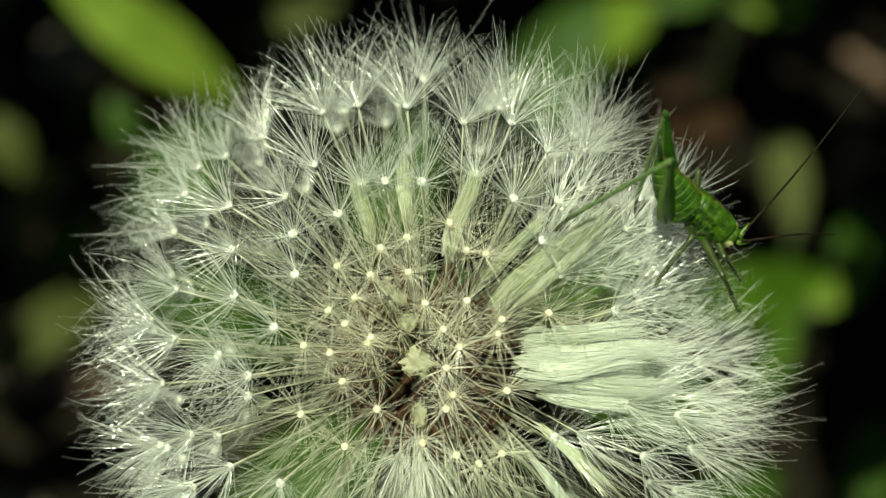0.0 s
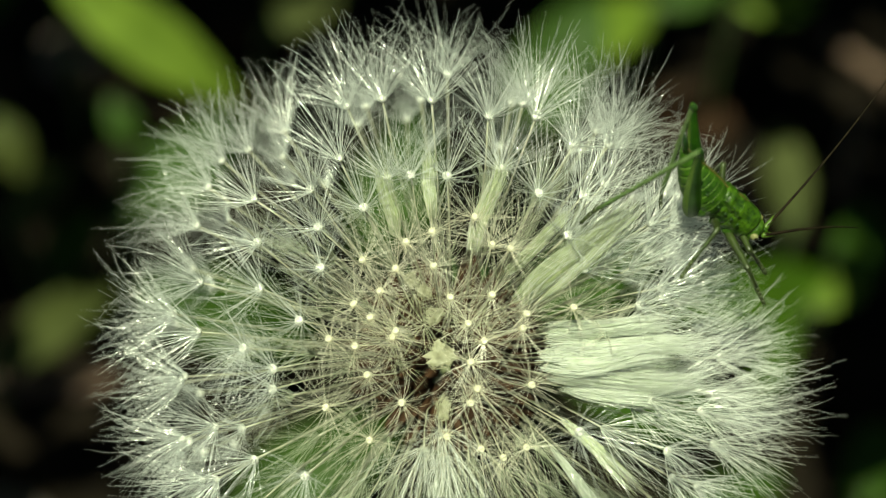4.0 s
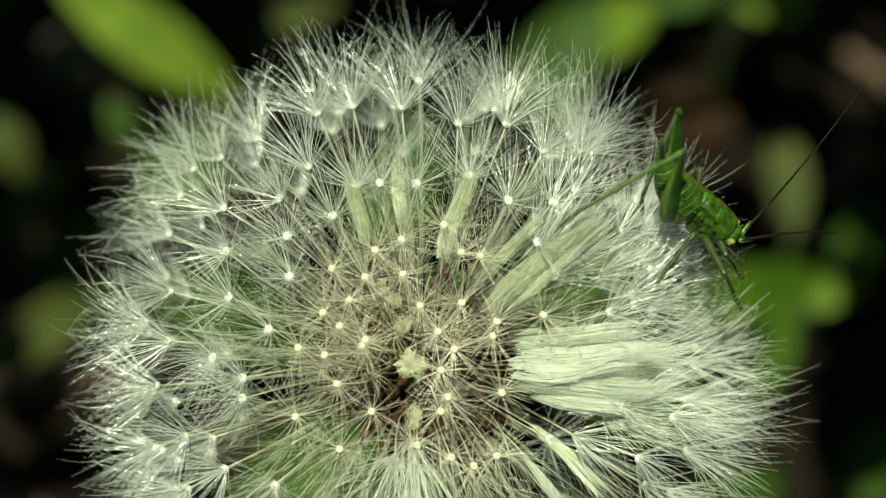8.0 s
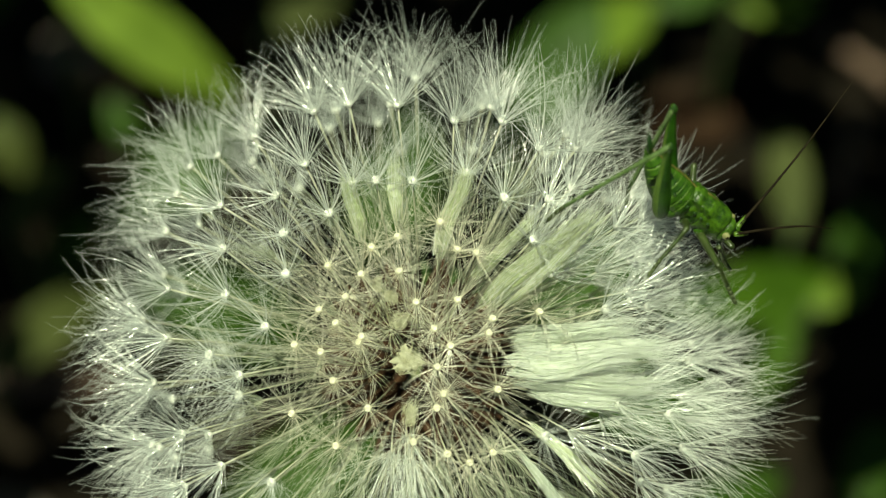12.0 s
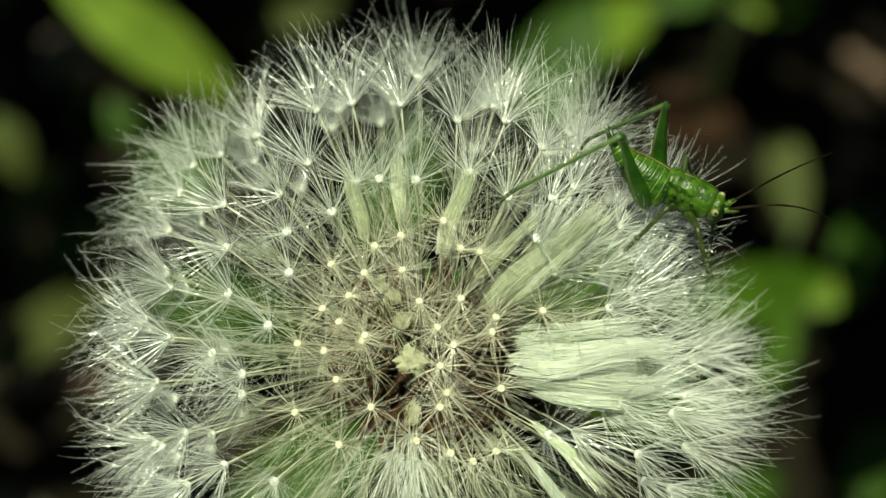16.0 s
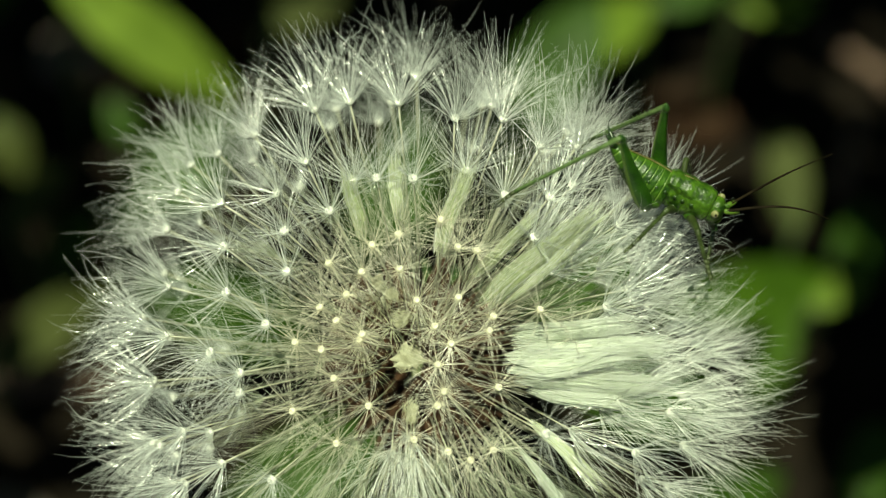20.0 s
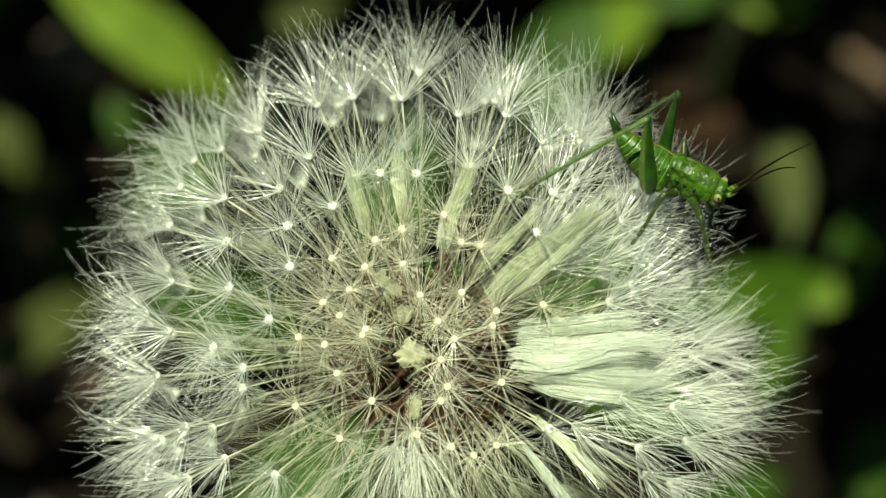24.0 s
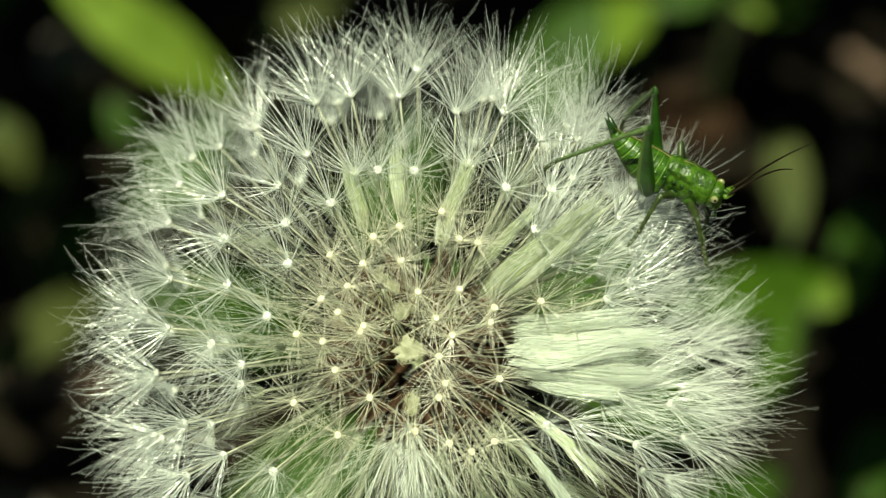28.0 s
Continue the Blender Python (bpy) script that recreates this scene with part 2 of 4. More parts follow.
def build_shade_shrub(lit):
    """An added leafy shrub, out of view, that shades the soil north of the dandelion; gaps cut in it let sun onto the
    leaves below.
    """
    rng = random.Random(21)
    thing = new("shrub")
    thing.location = (0.45, 0.62, -0.006)
    tagged(thing, "unseen leafy green shrub added to shade the soil", "shrub")
    base = Vector(thing.location)
    bm = bmesh.new()
    rod(bm, [(0, 0, 0), (-8, 5, 80), (-30, 0, 170), (-60, -20, 250)], [9, 8, 6.5, 4], 9)
    part("stem", bm, M["twig"], thing)
    for i in range(7):
        bm = bmesh.new()
        end = Vector((-150 - 110 * i, -60 - 190 * ((i * 3) % 7) / 6, 215 + 30 * math.sin(i * 2.0)))
        a = Vector((-30, 0, 170))
        rod(bm, [a, a.lerp(end, 0.4) + Vector((0, 0, 35)), a.lerp(end, 0.75) + Vector((0, 0, 30)), end], [4.5, 3.2, 2.2, 0.9], 7)
        part("branch", bm, M["twig"], thing)
    bm = bmesh.new()
    for i in range(6800):
        c = Vector((rng.uniform(-0.42, 0.42), rng.uniform(0.075, 0.75), rng.uniform(0.175, 0.30)))
        c.z = max(c.z + 0.05 * max(0.0, (c.y - 0.3)), 0.2815 - 0.77 * c.y + rng.uniform(0, 0.03))
        turn = Euler((rng.gauss(0, 0.35), rng.gauss(0, 0.35), rng.uniform(0, 6.3))).to_matrix()
        l, w = rng.uniform(24, 40) * MM, rng.uniform(7, 11) * MM
        off = (abs(c.x) / 0.44) ** 2 + (abs(c.y - 0.41) / 0.365) ** 2
        if off > 1.0 + (0.35 if c.y > 0.2 else 0.1) * noise.noise(c * 9):
            continue
        c.z += 0.05 * (1 - min(1.0, off)) * (0.5 + noise.noise(c * 6))
        spine = [c - base + turn @ Vector((l * u, 0, -l * 0.25 * u * u)) for u in (0, 0.35, 0.7, 1.0)]
        if any(((q + base - m) - SUN_WAY * (q + base - m).dot(SUN_WAY)).length < r for m, r in lit for q in (spine[0], spine[1], spine[3])):
            continue
        sides = [[bm.verts.new(p + turn @ Vector((0, q * w * k, 0.2 * w * abs(q)))) for p, k in zip(spine, (0.05, 1.0, 0.75, 0.03))] for q in (-1, 0, 1)]
        for a, b in zip(sides, sides[1:]):
            for k in range(3):
                bm.faces.new((a[k], a[k + 1], b[k + 1], b[k]))
    tagged(part("foliage", bm, M["leaf_dark"], thing), kind="stuff")


# ---- the dandelion ----
def strands(bm_name, lines, radii, mats, which=None):
    """Fine three-sided hairs through lines (hair, point, xyz in mm), as thick as radii (hair, point), all in one mesh."""
    verts, faces, index = [], [], []
    for line, radius, m in zip(lines, radii, which or [0] * len(lines)):
        p = np.array(line, dtype=float)
        way = np.gradient(p, axis=0)
        way /= np.linalg.norm(way, axis=1)[:, None] + 1e-9
        ref = np.array((0.31, -0.52, 0.8)) if abs(way[0] @ np.array((0.31, -0.52, 0.8))) < 0.9 else np.array((0.9, 0.4, 0.1))
        side = np.cross(way, ref)
        side /= np.linalg.norm(side, axis=1)[:, None] + 1e-9
        other = np.cross(way, side)
        r = np.array(radius)[:, None]
        base = len(verts)
        ring = [p + r * (math.cos(q) * side + math.sin(q) * other) for q in (0.3, 0.3 + math.tau / 3, 0.3 + 2 * math.tau / 3)]
        verts.extend(map(tuple, (np.stack(ring, axis=1).reshape(-1, 3) * MM).tolist()))
        for i in range(len(p) - 1):
            k = base + 3 * i
            faces += [(k, k + 1, k + 4, k + 3), (k + 1, k + 2, k + 5, k + 4), (k + 2, k, k + 3, k + 5)]
            index += [m] * 3
    me = bpy.data.meshes.new(bm_name)
    me.from_pydata(verts, [], faces)
    for m in mats:
        me.materials.append(m)
    me.polygons.foreach_set("material_index", index)
    return me


def pappus_mesh(rng, count, inner, outer, length, bundle=0.15, droop=0.25, thick=0.0095, clump=0.28, mat="hair", beaded=0.2, sweep=0.0, stray=1.0):
    """Fine hairs that spread from the hub at the origin about +z; their tips cling together in small locks."""
    lines, radii = [], []
    wind = Vector((rng.gauss(0, 0.2), rng.gauss(0, 0.2), 0)) * stray
    thin, thin_way = rng.uniform(0.1, 0.7), rng.uniform(0, math.tau)
    locks = []
    for i in range(max(4, count // 4)):
        t, a = radians(inner + (outer - inner) * math.sqrt(rng.random())), rng.uniform(0, math.tau)
        locks.append(Vector((math.sin(t) * math.cos(a), math.sin(t) * math.sin(a), math.cos(t))))
    for i in range(count):
        share = (i + 0.5) / count
        tilt = radians(inner + (outer - inner) * math.sqrt(share) + rng.gauss(0, 8))
        a = i * 2.39996 + rng.gauss(0, 0.2)
        if math.cos(a - thin_way) > 0.55 and rng.random() < thin:
            continue
        l = length * (rng.uniform(1.05, 1.2) if rng.random() < 0.05 else rng.uniform(0.6, 1.06))
        out = Vector((math.cos(a), math.sin(a), 0))
        p0 = out * bundle * math.sqrt(share) 
        bend, twist = rng.gauss(droop, 0.26), Vector((rng.gauss(0, 0.15), rng.gauss(0, 0.15), rng.gauss(0, 0.15))) * stray
        first = out * math.sin(tilt) + Vector((0, 0, math.cos(tilt)))
        lock = max(locks, key=first.dot)
        pull = clump * rng.random() ** 0.6
        barbed = rng.random() < beaded
        n = 17 if barbed else 6
        wave, phase = rng.gauss(0, 0.02) * l, rng.uniform(0, 6)
        pts = []
        for q in range(n):
            s = q / (n - 1)
            t = tilt + bend * (s - 0.4) * s
            way = out * math.sin(t) + Vector((0, 0, math.cos(t))) + (twist + wind) * s * s
            flop = Vector((sweep * s * s * (1 + 0.4 * twist.y / 0.15), 0, -0.35 * sweep * s * s))
            snake = Vector((-out.y, out.x, 0)) * wave * math.sin(phase + 4 * s) * s
            pts.append(p0 + (way.lerp(lock, pull * s).normalized() + flop) * l * s + snake)
        k = thick * rng.uniform(0.75, 1.25)
        lines.append(pts)
        if barbed:
            radii.append([k * (2.3 if q % 2 else 1.2) * (1.15 - 0.95 * q / (n - 1)) for q in range(n)])
        else:
            radii.append([k * w for w in (1.15, 1.05, 1.0, 0.9, 0.7, 0.25)])
    return strands("pappus", lines, radii, (M[mat],))


def tuft_mesh(rng, wide, tall):
    """A matted scrap of shut pappus: a lumpy felt core under short fibres that lie in swirls and stick out at its rim."""
    bm = bmesh.new()
    for v in ball(bm, (0, 0, 0), (wide, tall, 0.24), 40, 20):
        a = math.atan2(v.co.y / tall, v.co.x / wide)
        k = 1 + 0.7 * noise.noise(Vector((1.6 * math.cos(a), 1.6 * math.sin(a), wide * 7))) + 0.5 * noise.noise(Vector((5 * math.cos(a), 5 * math.sin(a), tall * 5)))
        lump = noise.noise(v.co * 1400 + Vector((wide * 9, 0, 0)))
        v.co.x, v.co.y, v.co.z = v.co.x * k * 0.86, v.co.y * k * 0.86, v.co.z * (1 + 0.5 * lump) + 0.05 * MM * lump
    core = smooth(mesh_of("tuft", bm, M["pad"]))
    lines, radii = [], []
    for i in range(150):
        a, r = rng.uniform(0, math.tau), 1.0 * math.sqrt(rng.random())
        p = Vector((wide * r * math.cos(a), tall * r * math.sin(a), 0.26 * math.sqrt(max(0.0, 1 - r * r)) + rng.uniform(-0.03, 0.07)))
        turn = 4.0 * noise.noise(p * 0.6 + Vector((0, wide * 11, 0))) + rng.gauss(0, 0.25)
        way, l = Vector((math.cos(turn), math.sin(turn), 0)), rng.uniform(0.35, 0.85)
        lines.append([p + way * l * (s - 0.4) + Vector((-way.y, way.x, 0)) * 0.25 * l * s * s - Vector((0, 0, 0.3 * l * (s - 0.4) ** 2)) for s in (0, 0.3, 0.6, 0.85, 1.0)])
        t = rng.uniform(0.008, 0.015)
        radii.append([t * w for w in (0.3, 1, 1, 0.8, 0.2)])
    return core, strands("tuft_hair", lines, radii, (M["pad"],))


def sheaf_mesh(rng, length, wide, narrow, mat, lump, fibres, parted):
    """A shut pappus: silky hairs laid side by side round a smooth core along +z, parted into locks that fray at the end."""
    n, bow = 14, rng.uniform(0, 6)
    lift = [wide * (0.62 + 0.38 * min(1, 3.2 * q / n) ** 0.7) * (1 - q / n) + narrow * q / n for q in range(n + 1)]
    sway = [Vector((0.18 * wide * math.sin(q * 0.4 + bow), 0.18 * wide * math.cos(q * 0.33 + bow), length * 0.9 * q / n)) for q in range(n + 1)]
    bm = bmesh.new()
    rings = rod(bm, sway, [k * (0.1 + 0.18 * q if q < 4 else 0.86 if q < n - 5 else 0.86 * (n - q) / 6 + 0.02) for q, k in enumerate(lift)], 36, 0.8)
    for q, ring in enumerate(rings):
        mid = sway[q] * MM
        for k, v in enumerate(ring):
            g = 1 + lump * noise.noise(Vector((2.2 * math.cos(k / 36 * math.tau), 2.2 * math.sin(k / 36 * math.tau), q * 0.45 + wide * 9))) + 0.05 * noise.noise(Vector((k * 0.7, q * 0.25, wide * 4)))
            v.co = mid + (v.co - mid) * g
    core = smooth(mesh_of("silk", bm, M[mat + "_core"]))
    lines, radii, which = [], [], []
    locks = [(rng.uniform(0, math.tau), rng.uniform(0.9, 1.1)) for _ in range(parted)]
    for i in range(int(fibres * wide) + 60):
        lock = rng.choice(locks)
        a, l = lock[0] + rng.gauss(0, 0.3), length * rng.uniform(0.6, 1.1) * lock[1]
        b, s0 = lock[0] + rng.gauss(0, 0.35), rng.uniform(-0.06, 0.2) if rng.random() < 0.7 else rng.uniform(0.1, 0.5)
        deep = rng.uniform(0.7, 1.08)
        fray = rng.uniform(0.9, 2.0) if rng.random() < 0.6 else 1.0
        pts = []
        for s in [s0 + (1 - s0) * q / 7 for q in range(8)]:
            z = l * s
            f = min(1.0, max(0.0, z / (length * 0.9))) * n
            k = min(n - 1, int(f))
            r = (lift[k] + (lift[k + 1] - lift[k]) * (f - k)) * deep * (1 + (fray - 1) * max(0.0, s) ** 4) * (1 + 0.05 * math.sin(5.5 * z + 7 * lock[1]))
            c = a + (b - a) * s
            mid = sway[k].lerp(sway[k + 1], f - k)
            pts.append(Vector((mid.x + r * math.cos(c), mid.y + 0.8 * r * math.sin(c), z)))
        t = rng.uniform(0.007, 0.013) * (0.8 + 0.3 * wide)
        lines.append(pts)
        radii.append([t * w for w in (0.6, 1, 1, 1, 0.95, 0.85, 0.65, 0.2)])
        which.append(1 if i % 3 == 0 else 0)
    return core, strands("pappus", lines, radii, (M[mat], M["hair_young"]), which)


def hub_mesh(mat, k):
    bm = bmesh.new()
    for v in ball(bm, (0, 0, 0.12), (0.24 * k, 0.24 * k, 0.22), 12, 8):
        if v.co.z > 0.28 * MM:
            v.co.z -= 0.08 * MM
    rod(bm, [(0.14 * k * math.cos(a), 0.14 * k * math.sin(a), 0.27) for a in [math.tau * i / 10 for i in range(11)]], 0.045, 5)
    return smooth(mesh_of("hub", bm, M[mat]))


def achene_mesh(rng):
    bm = bmesh.new()
    rings = rod(bm, [(0, 0, 0), (0, 0, 0.5), (0, 0, 1.5), (0, 0, 2.6), (0, 0, 3.3), (0.03, 0, 3.9)], [0.14, 0.3, 0.42, 0.44, 0.3, 0.08], 8)
    for i, ring in enumerate(rings):
        for k, v in enumerate(ring):
            if k % 2:
                v.co.x, v.co.y = v.co.x * 0.72, v.co.y * 0.72
            if i == 3:
                v.co.z += (0.25 if k % 2 else 0.0) * MM
    return smooth(mesh_of("achene", bm, M["achene"]))


def beak_mesh(rng, length):
    bm = bmesh.new()
    b = Vector((rng.gauss(0, 0.25), rng.gauss(0, 0.25), 0))
    rod(bm, [Vector((0, 0, 0)), b + Vector((0, 0, length * 0.35)), b * 0.7 + Vector((0, 0, length * 0.7)), Vector((0, 0, length))], [0.06, 0.042, 0.045, 0.07], 5)
    return smooth(mesh_of("beak", bm, M["beak"]))


# (azimuth, tilt) in degrees and distance in mm of the open seeds on the head's face, ring by ring outwards
RING_A = ((-176, 21, 14.6), (-144, 15, 13.9), (-91, 17, 14.3), (-69, 21, 14.8), (-59, 11, 13.5), (-36, 9, 13.2), (-11, 20, 14.4), (12, 6, 12.6), (28, 21, 14.2), (38, 12, 13.0), (68, 13, 13.0), (89, 18, 13.7), (146, 17, 13.8), (152, 16, 13.6))
RING_B = ((-172, 39, 17.2), (-162, 30, 16.0), (-139, 26, 15.4), (-59, 24, 15.2), (-45, 26, 15.4), (12, 38, 16.0), (26, 33, 15.9), (36, 24, 14.5), (37, 38, 16.5), (59, 22, 14.2), (64, 32, 15.4), (72, 31, 15.3), (81, 36, 16.0), (98, 33, 15.6), (99, 26, 14.6), (109, 32, 15.6), (119, 28, 15.0), (130, 32, 15.7), (132, 26, 14.7), (143, 37, 16.5), (147, 24, 14.7), (147, 28, 15.2), (162, 36, 16.4), (167, 24, 14.8), (167, 30, 15.6))
RING_C = ((-166, 54, 18.8), (-163, 47, 18.3), (-154, 47, 18.4), (-21, 51, 18.8), (-8, 46, 17.9), (19, 45, 17.5), (20, 50, 18.3), (36, 56, 18.8), (38, 46, 17.6), (49, 41, 16.8), (60, 58, 18.8), (63, 45, 17.3), (76, 47, 17.5), (82, 57, 18.8), (92, 43, 17.1), (102, 45, 17.3), (109, 46, 17.5), (119, 41, 16.8), (119, 53, 18.5), (129, 51, 18.3), (133, 43, 17.2), (147, 51, 18.4), (158, 45, 17.8), (172, 58, 18.8), (175, 46, 18.0), (180, 40, 17.2))
RING_D = ((-154, 71, 18.8), (-10, 59, 18.8), (54, 68, 18.8), (70, 62, 18.8), (95, 64, 18.8), (105, 69, 18.8), (113, 72, 18.8), (141, 59, 18.8), (163, 62, 18.8))
RING_E = ((91, 85, 19.2), (126, 84, 18.9), (134, 84, 19.5), (139, 83, 20.3), (145, 83, 19.9), (153, 83, 19.2))
# seeds whose long hairs are swept to the east, under the white sheaf and by the cricket
RING_F = ((-99, 20, 12.6), (-106, 24, 12.8), (-92, 25, 13.0), (2, 50, 15.3), (8, 55, 15.6), (-4, 56, 15.6), (13, 50, 15.2), (-9, 50, 15.6), (4, 62, 16.2), (-14, 50, 15.8), (-22, 43, 15.2), (46, 44, 15.2), (34, 47, 15.4), (28, 53, 16.2))
# matted tufts on the face: place in the head's frame, half widths in mm, turn in degrees
TUFTS = (((-0.5, 0.75, 11.6), 1.15, 0.85, 10), ((-0.85, 3.15, 11.9), 0.6, 0.4, 40), ((-1.6, 4.7, 11.9), 0.5, 0.3, -30), ((-2.4, 5.5, 11.8), 0.45, 0.28, 60),
         ((-0.35, -2.7, 11.6), 0.5, 0.75, 5))
# shut sheaves of unripe seeds: foot and tip in the head's frame, half widths at both, white or green
SHEAVES = (((6.3, 2.1, 11.0), (13.4, 2.8, 13.6), 0.95, 0.5, "white"), ((6.8, 1.2, 11.6), (14.8, 1.3, 14.0), 1.1, 0.5, "white"), ((5.9, 0.3, 11.5), (13.2, 0.9, 14.2), 1.1, 0.5, "white"),
           ((6.5, -0.6, 11.4), (15.0, -0.8, 13.8), 1.05, 0.5, "white"), ((7.2, -1.3, 11.0), (13.0, -2.0, 13.2), 0.85, 0.45, "white"), ((6.4, 0.5, 10.6), (13.0, 0.5, 12.6), 2.0, 0.9, "white"),
           ((4.5, 4.3, 12.0), (10.6, 9.7, 14.6), 0.85, 0.45, "green"), ((5.4, 4.2, 11.6), (11.0, 9.2, 14.0), 0.8, 0.45, "green"), ((3.7, 6.0, 11.4), (7.2, 9.4, 13.0), 0.5, 0.3, "green"),
           ((7.4, -3.6, 9.0), (11.8, -7.6, 10.2), 0.34, 0.4, "green"), ((6.6, -5.2, 10.4), (10.4, -10.4, 10.6), 0.26, 0.45, "white"),
           ((1.4, 7.4, 11.6), (3.0, 12.4, 13.0), 0.6, 0.4, "green"), ((-3.4, 8.3, 11.6), (-4.3, 12.2, 13.0), 0.5, 0.4, "green"), ((-1.2, 9.4, 11.8), (-1.4, 13.2, 12.8), 0.45, 0.35, "green"))


def build_dandelion():
    rng = random.Random(11)
    plant = new("dandelion")
    plant.location = FOOT
    tagged(plant, "dandelion seed head of silvery white pappus on its green stalk", "flower")
    to_head = Matrix.Translation(-FOOT) @ HEAD
    # stalk
    bm = bmesh.new()
    a, b = Vector((0, 0, -0.01)) / MM, to_head @ Vector((0, 0, -0.006)) / MM
    way = to_head.to_3x3() @ Vector((0, 0, 1))
    pts = []
    for i in range(13):
        s = i / 12
        p1, p2 = a + Vector((0, 0, 110)), b - way * 60
        pts.append(a * (1 - s) ** 3 + p1 * 3 * s * (1 - s) ** 2 + p2 * 3 * s * s * (1 - s) + b * s ** 3)
    rod(bm, pts, [2.3 - 0.5 * i / 12 for i in range(13)], 12)
    part("stalk", bm, M["scape"], plant, "hollow pale green stalk")
    bm = bmesh.new()
    ball(bm, (0, 0, -2.2), (3.6, 3.6, 3.9), 20, 14)
    part("receptacle", bm, M["receptacle"], plant, at=to_head)
    for i in range(16):
        bm = bmesh.new()
        rod(bm, [(2.4, 0, -5.6), (4.6, 0, -6.6), (6.0, 0, -9.5), (6.4, 0, -14.0)], [1.1, 1.2, 0.9, 0.15], 6, 0.9)
        part("bract", bm, M["bract"], plant, at=to_head @ pose(0, 0, 0, 0, 0, i * 22.5 + rng.uniform(-5, 5)))
    # seeds
    wide = [pappus_mesh(rng, 62, 12, 64, 5.4, sweep=0.3, beaded=0.45, thick=0.0112, clump=0.6) for _ in range(8)]
    brush = [pappus_mesh(rng, 62, 6, 54, 6.7, sweep=0.15, beaded=0.5, thick=0.0112, clump=0.6) for _ in range(8)]
    fallen = [pappus_mesh(rng, 52, 8, 52, 6.4, sweep=0.5, clump=0.65, beaded=0.2, thick=0.0112) for _ in range(8)]
    cream = [pappus_mesh(rng, 54, 26, 80, 3.9, thick=0.0110, mat="hair_cream", beaded=0.06, sweep=0.25, clump=0.2) for _ in range(6)]
    flat = [pappus_mesh(rng, 58, 46, 92, 2.8, droop=0.2, thick=0.0105, clump=0.1, mat="hair_cream", beaded=0.0, stray=0.5) for _ in range(6)]
    swept = [pappus_mesh(rng, 60, 2, 34, 7.7, sweep=0.5, clump=0.65, beaded=0.22, thick=0.0112, mat="hair_young") for _ in range(7)]
    haze_brush = [pappus_mesh(rng, 48, 0, 32, 6.0, 0.2, 0.1, 0.0090, 0.4, "hair_under", 0.1, sweep=0.2) for _ in range(5)]
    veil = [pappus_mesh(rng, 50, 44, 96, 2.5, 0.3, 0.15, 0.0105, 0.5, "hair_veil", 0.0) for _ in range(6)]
    hub, hub_cream = hub_mesh("hub", 1.3), hub_mesh("hub_cream", 1.0)
    achenes = [achene_mesh(rng) for _ in range(3)]
    spots = [(a, t, r, "open") for ring in (RING_A, RING_B, RING_C, RING_D, RING_E) for a, t, r in ring]
    spots += [(*p, "swept") for p in RING_F]
    ways = [polar(a, t) for a, t, _, _ in spots] + [Vector(c).normalized() for c, _, _, _ in TUFTS] + [Vector(f).lerp(Vector(e), k).normalized() for f, e, _, _, _ in SHEAVES for k in (0.3, 0.7)]
    for i in range(330):
        z = 1 - 1.72 * (i + 0.5) / 330
        t, a = math.degrees(math.acos(z)), math.degrees(i * 2.39996)
        w = polar(a, t)
        side = (a + 180) % 360 - 180
        if min((w - o).length for o in ways) > (0.14 if -30 < side < 55 and t < 80 else 0.21) and not (-75 < side < -12 and t > 64) and (t > 78 or t > 64 and not 20 < side < 160 or t > 24 and -165 < side < -15 or t > 40 and -20 < side < 55):
            ways.append(w)
            spots.append((a, t, (13.6 if 8 < side < 27 else 15.3 if side > 15 else 15.5) + 3.2 * min(1, t / 50) + rng.uniform(-0.6, 0.6), "open"))
    for i in range(620):
        z = 1 - 0.85 * (i + 0.5) / 620
        t, a = math.degrees(math.acos(z)), math.degrees(i * 2.39996 + 1.0)
        w = polar(a, t)
        side = (a + 180) % 360 - 180
        if 22 < t < 80 and (-168 < side < -10 or 12 < side < 66 and 36 < t < 66) and min((w - o).length for o in ways) > (0.165 if side < 0 else 0.13):
            ways.append(w)
            spots.append((a, t, (14.0 if side < 0 else 12.6 if side < 27 else 13.6) + 4.6 * min(1, t / 50) + rng.uniform(-0.7, 0.7), "open"))
    # added low brushes put soft haze in the gaps, dimmed like hairs in shade
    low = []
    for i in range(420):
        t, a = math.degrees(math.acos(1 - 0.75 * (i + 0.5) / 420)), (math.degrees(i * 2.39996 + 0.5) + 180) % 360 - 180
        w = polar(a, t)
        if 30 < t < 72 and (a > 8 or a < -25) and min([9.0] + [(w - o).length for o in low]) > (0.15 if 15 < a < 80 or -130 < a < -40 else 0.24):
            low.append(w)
            spots.append((a, t, 10.6 + 2.6 * t / 70 + rng.uniform(-0.5, 0.5), "haze_brush"))
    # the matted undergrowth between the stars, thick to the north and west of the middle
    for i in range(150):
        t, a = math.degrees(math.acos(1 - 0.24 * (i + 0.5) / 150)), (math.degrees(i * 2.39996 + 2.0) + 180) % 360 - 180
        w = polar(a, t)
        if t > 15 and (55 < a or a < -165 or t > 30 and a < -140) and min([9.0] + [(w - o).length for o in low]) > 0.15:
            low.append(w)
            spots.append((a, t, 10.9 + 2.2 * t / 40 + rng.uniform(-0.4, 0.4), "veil"))
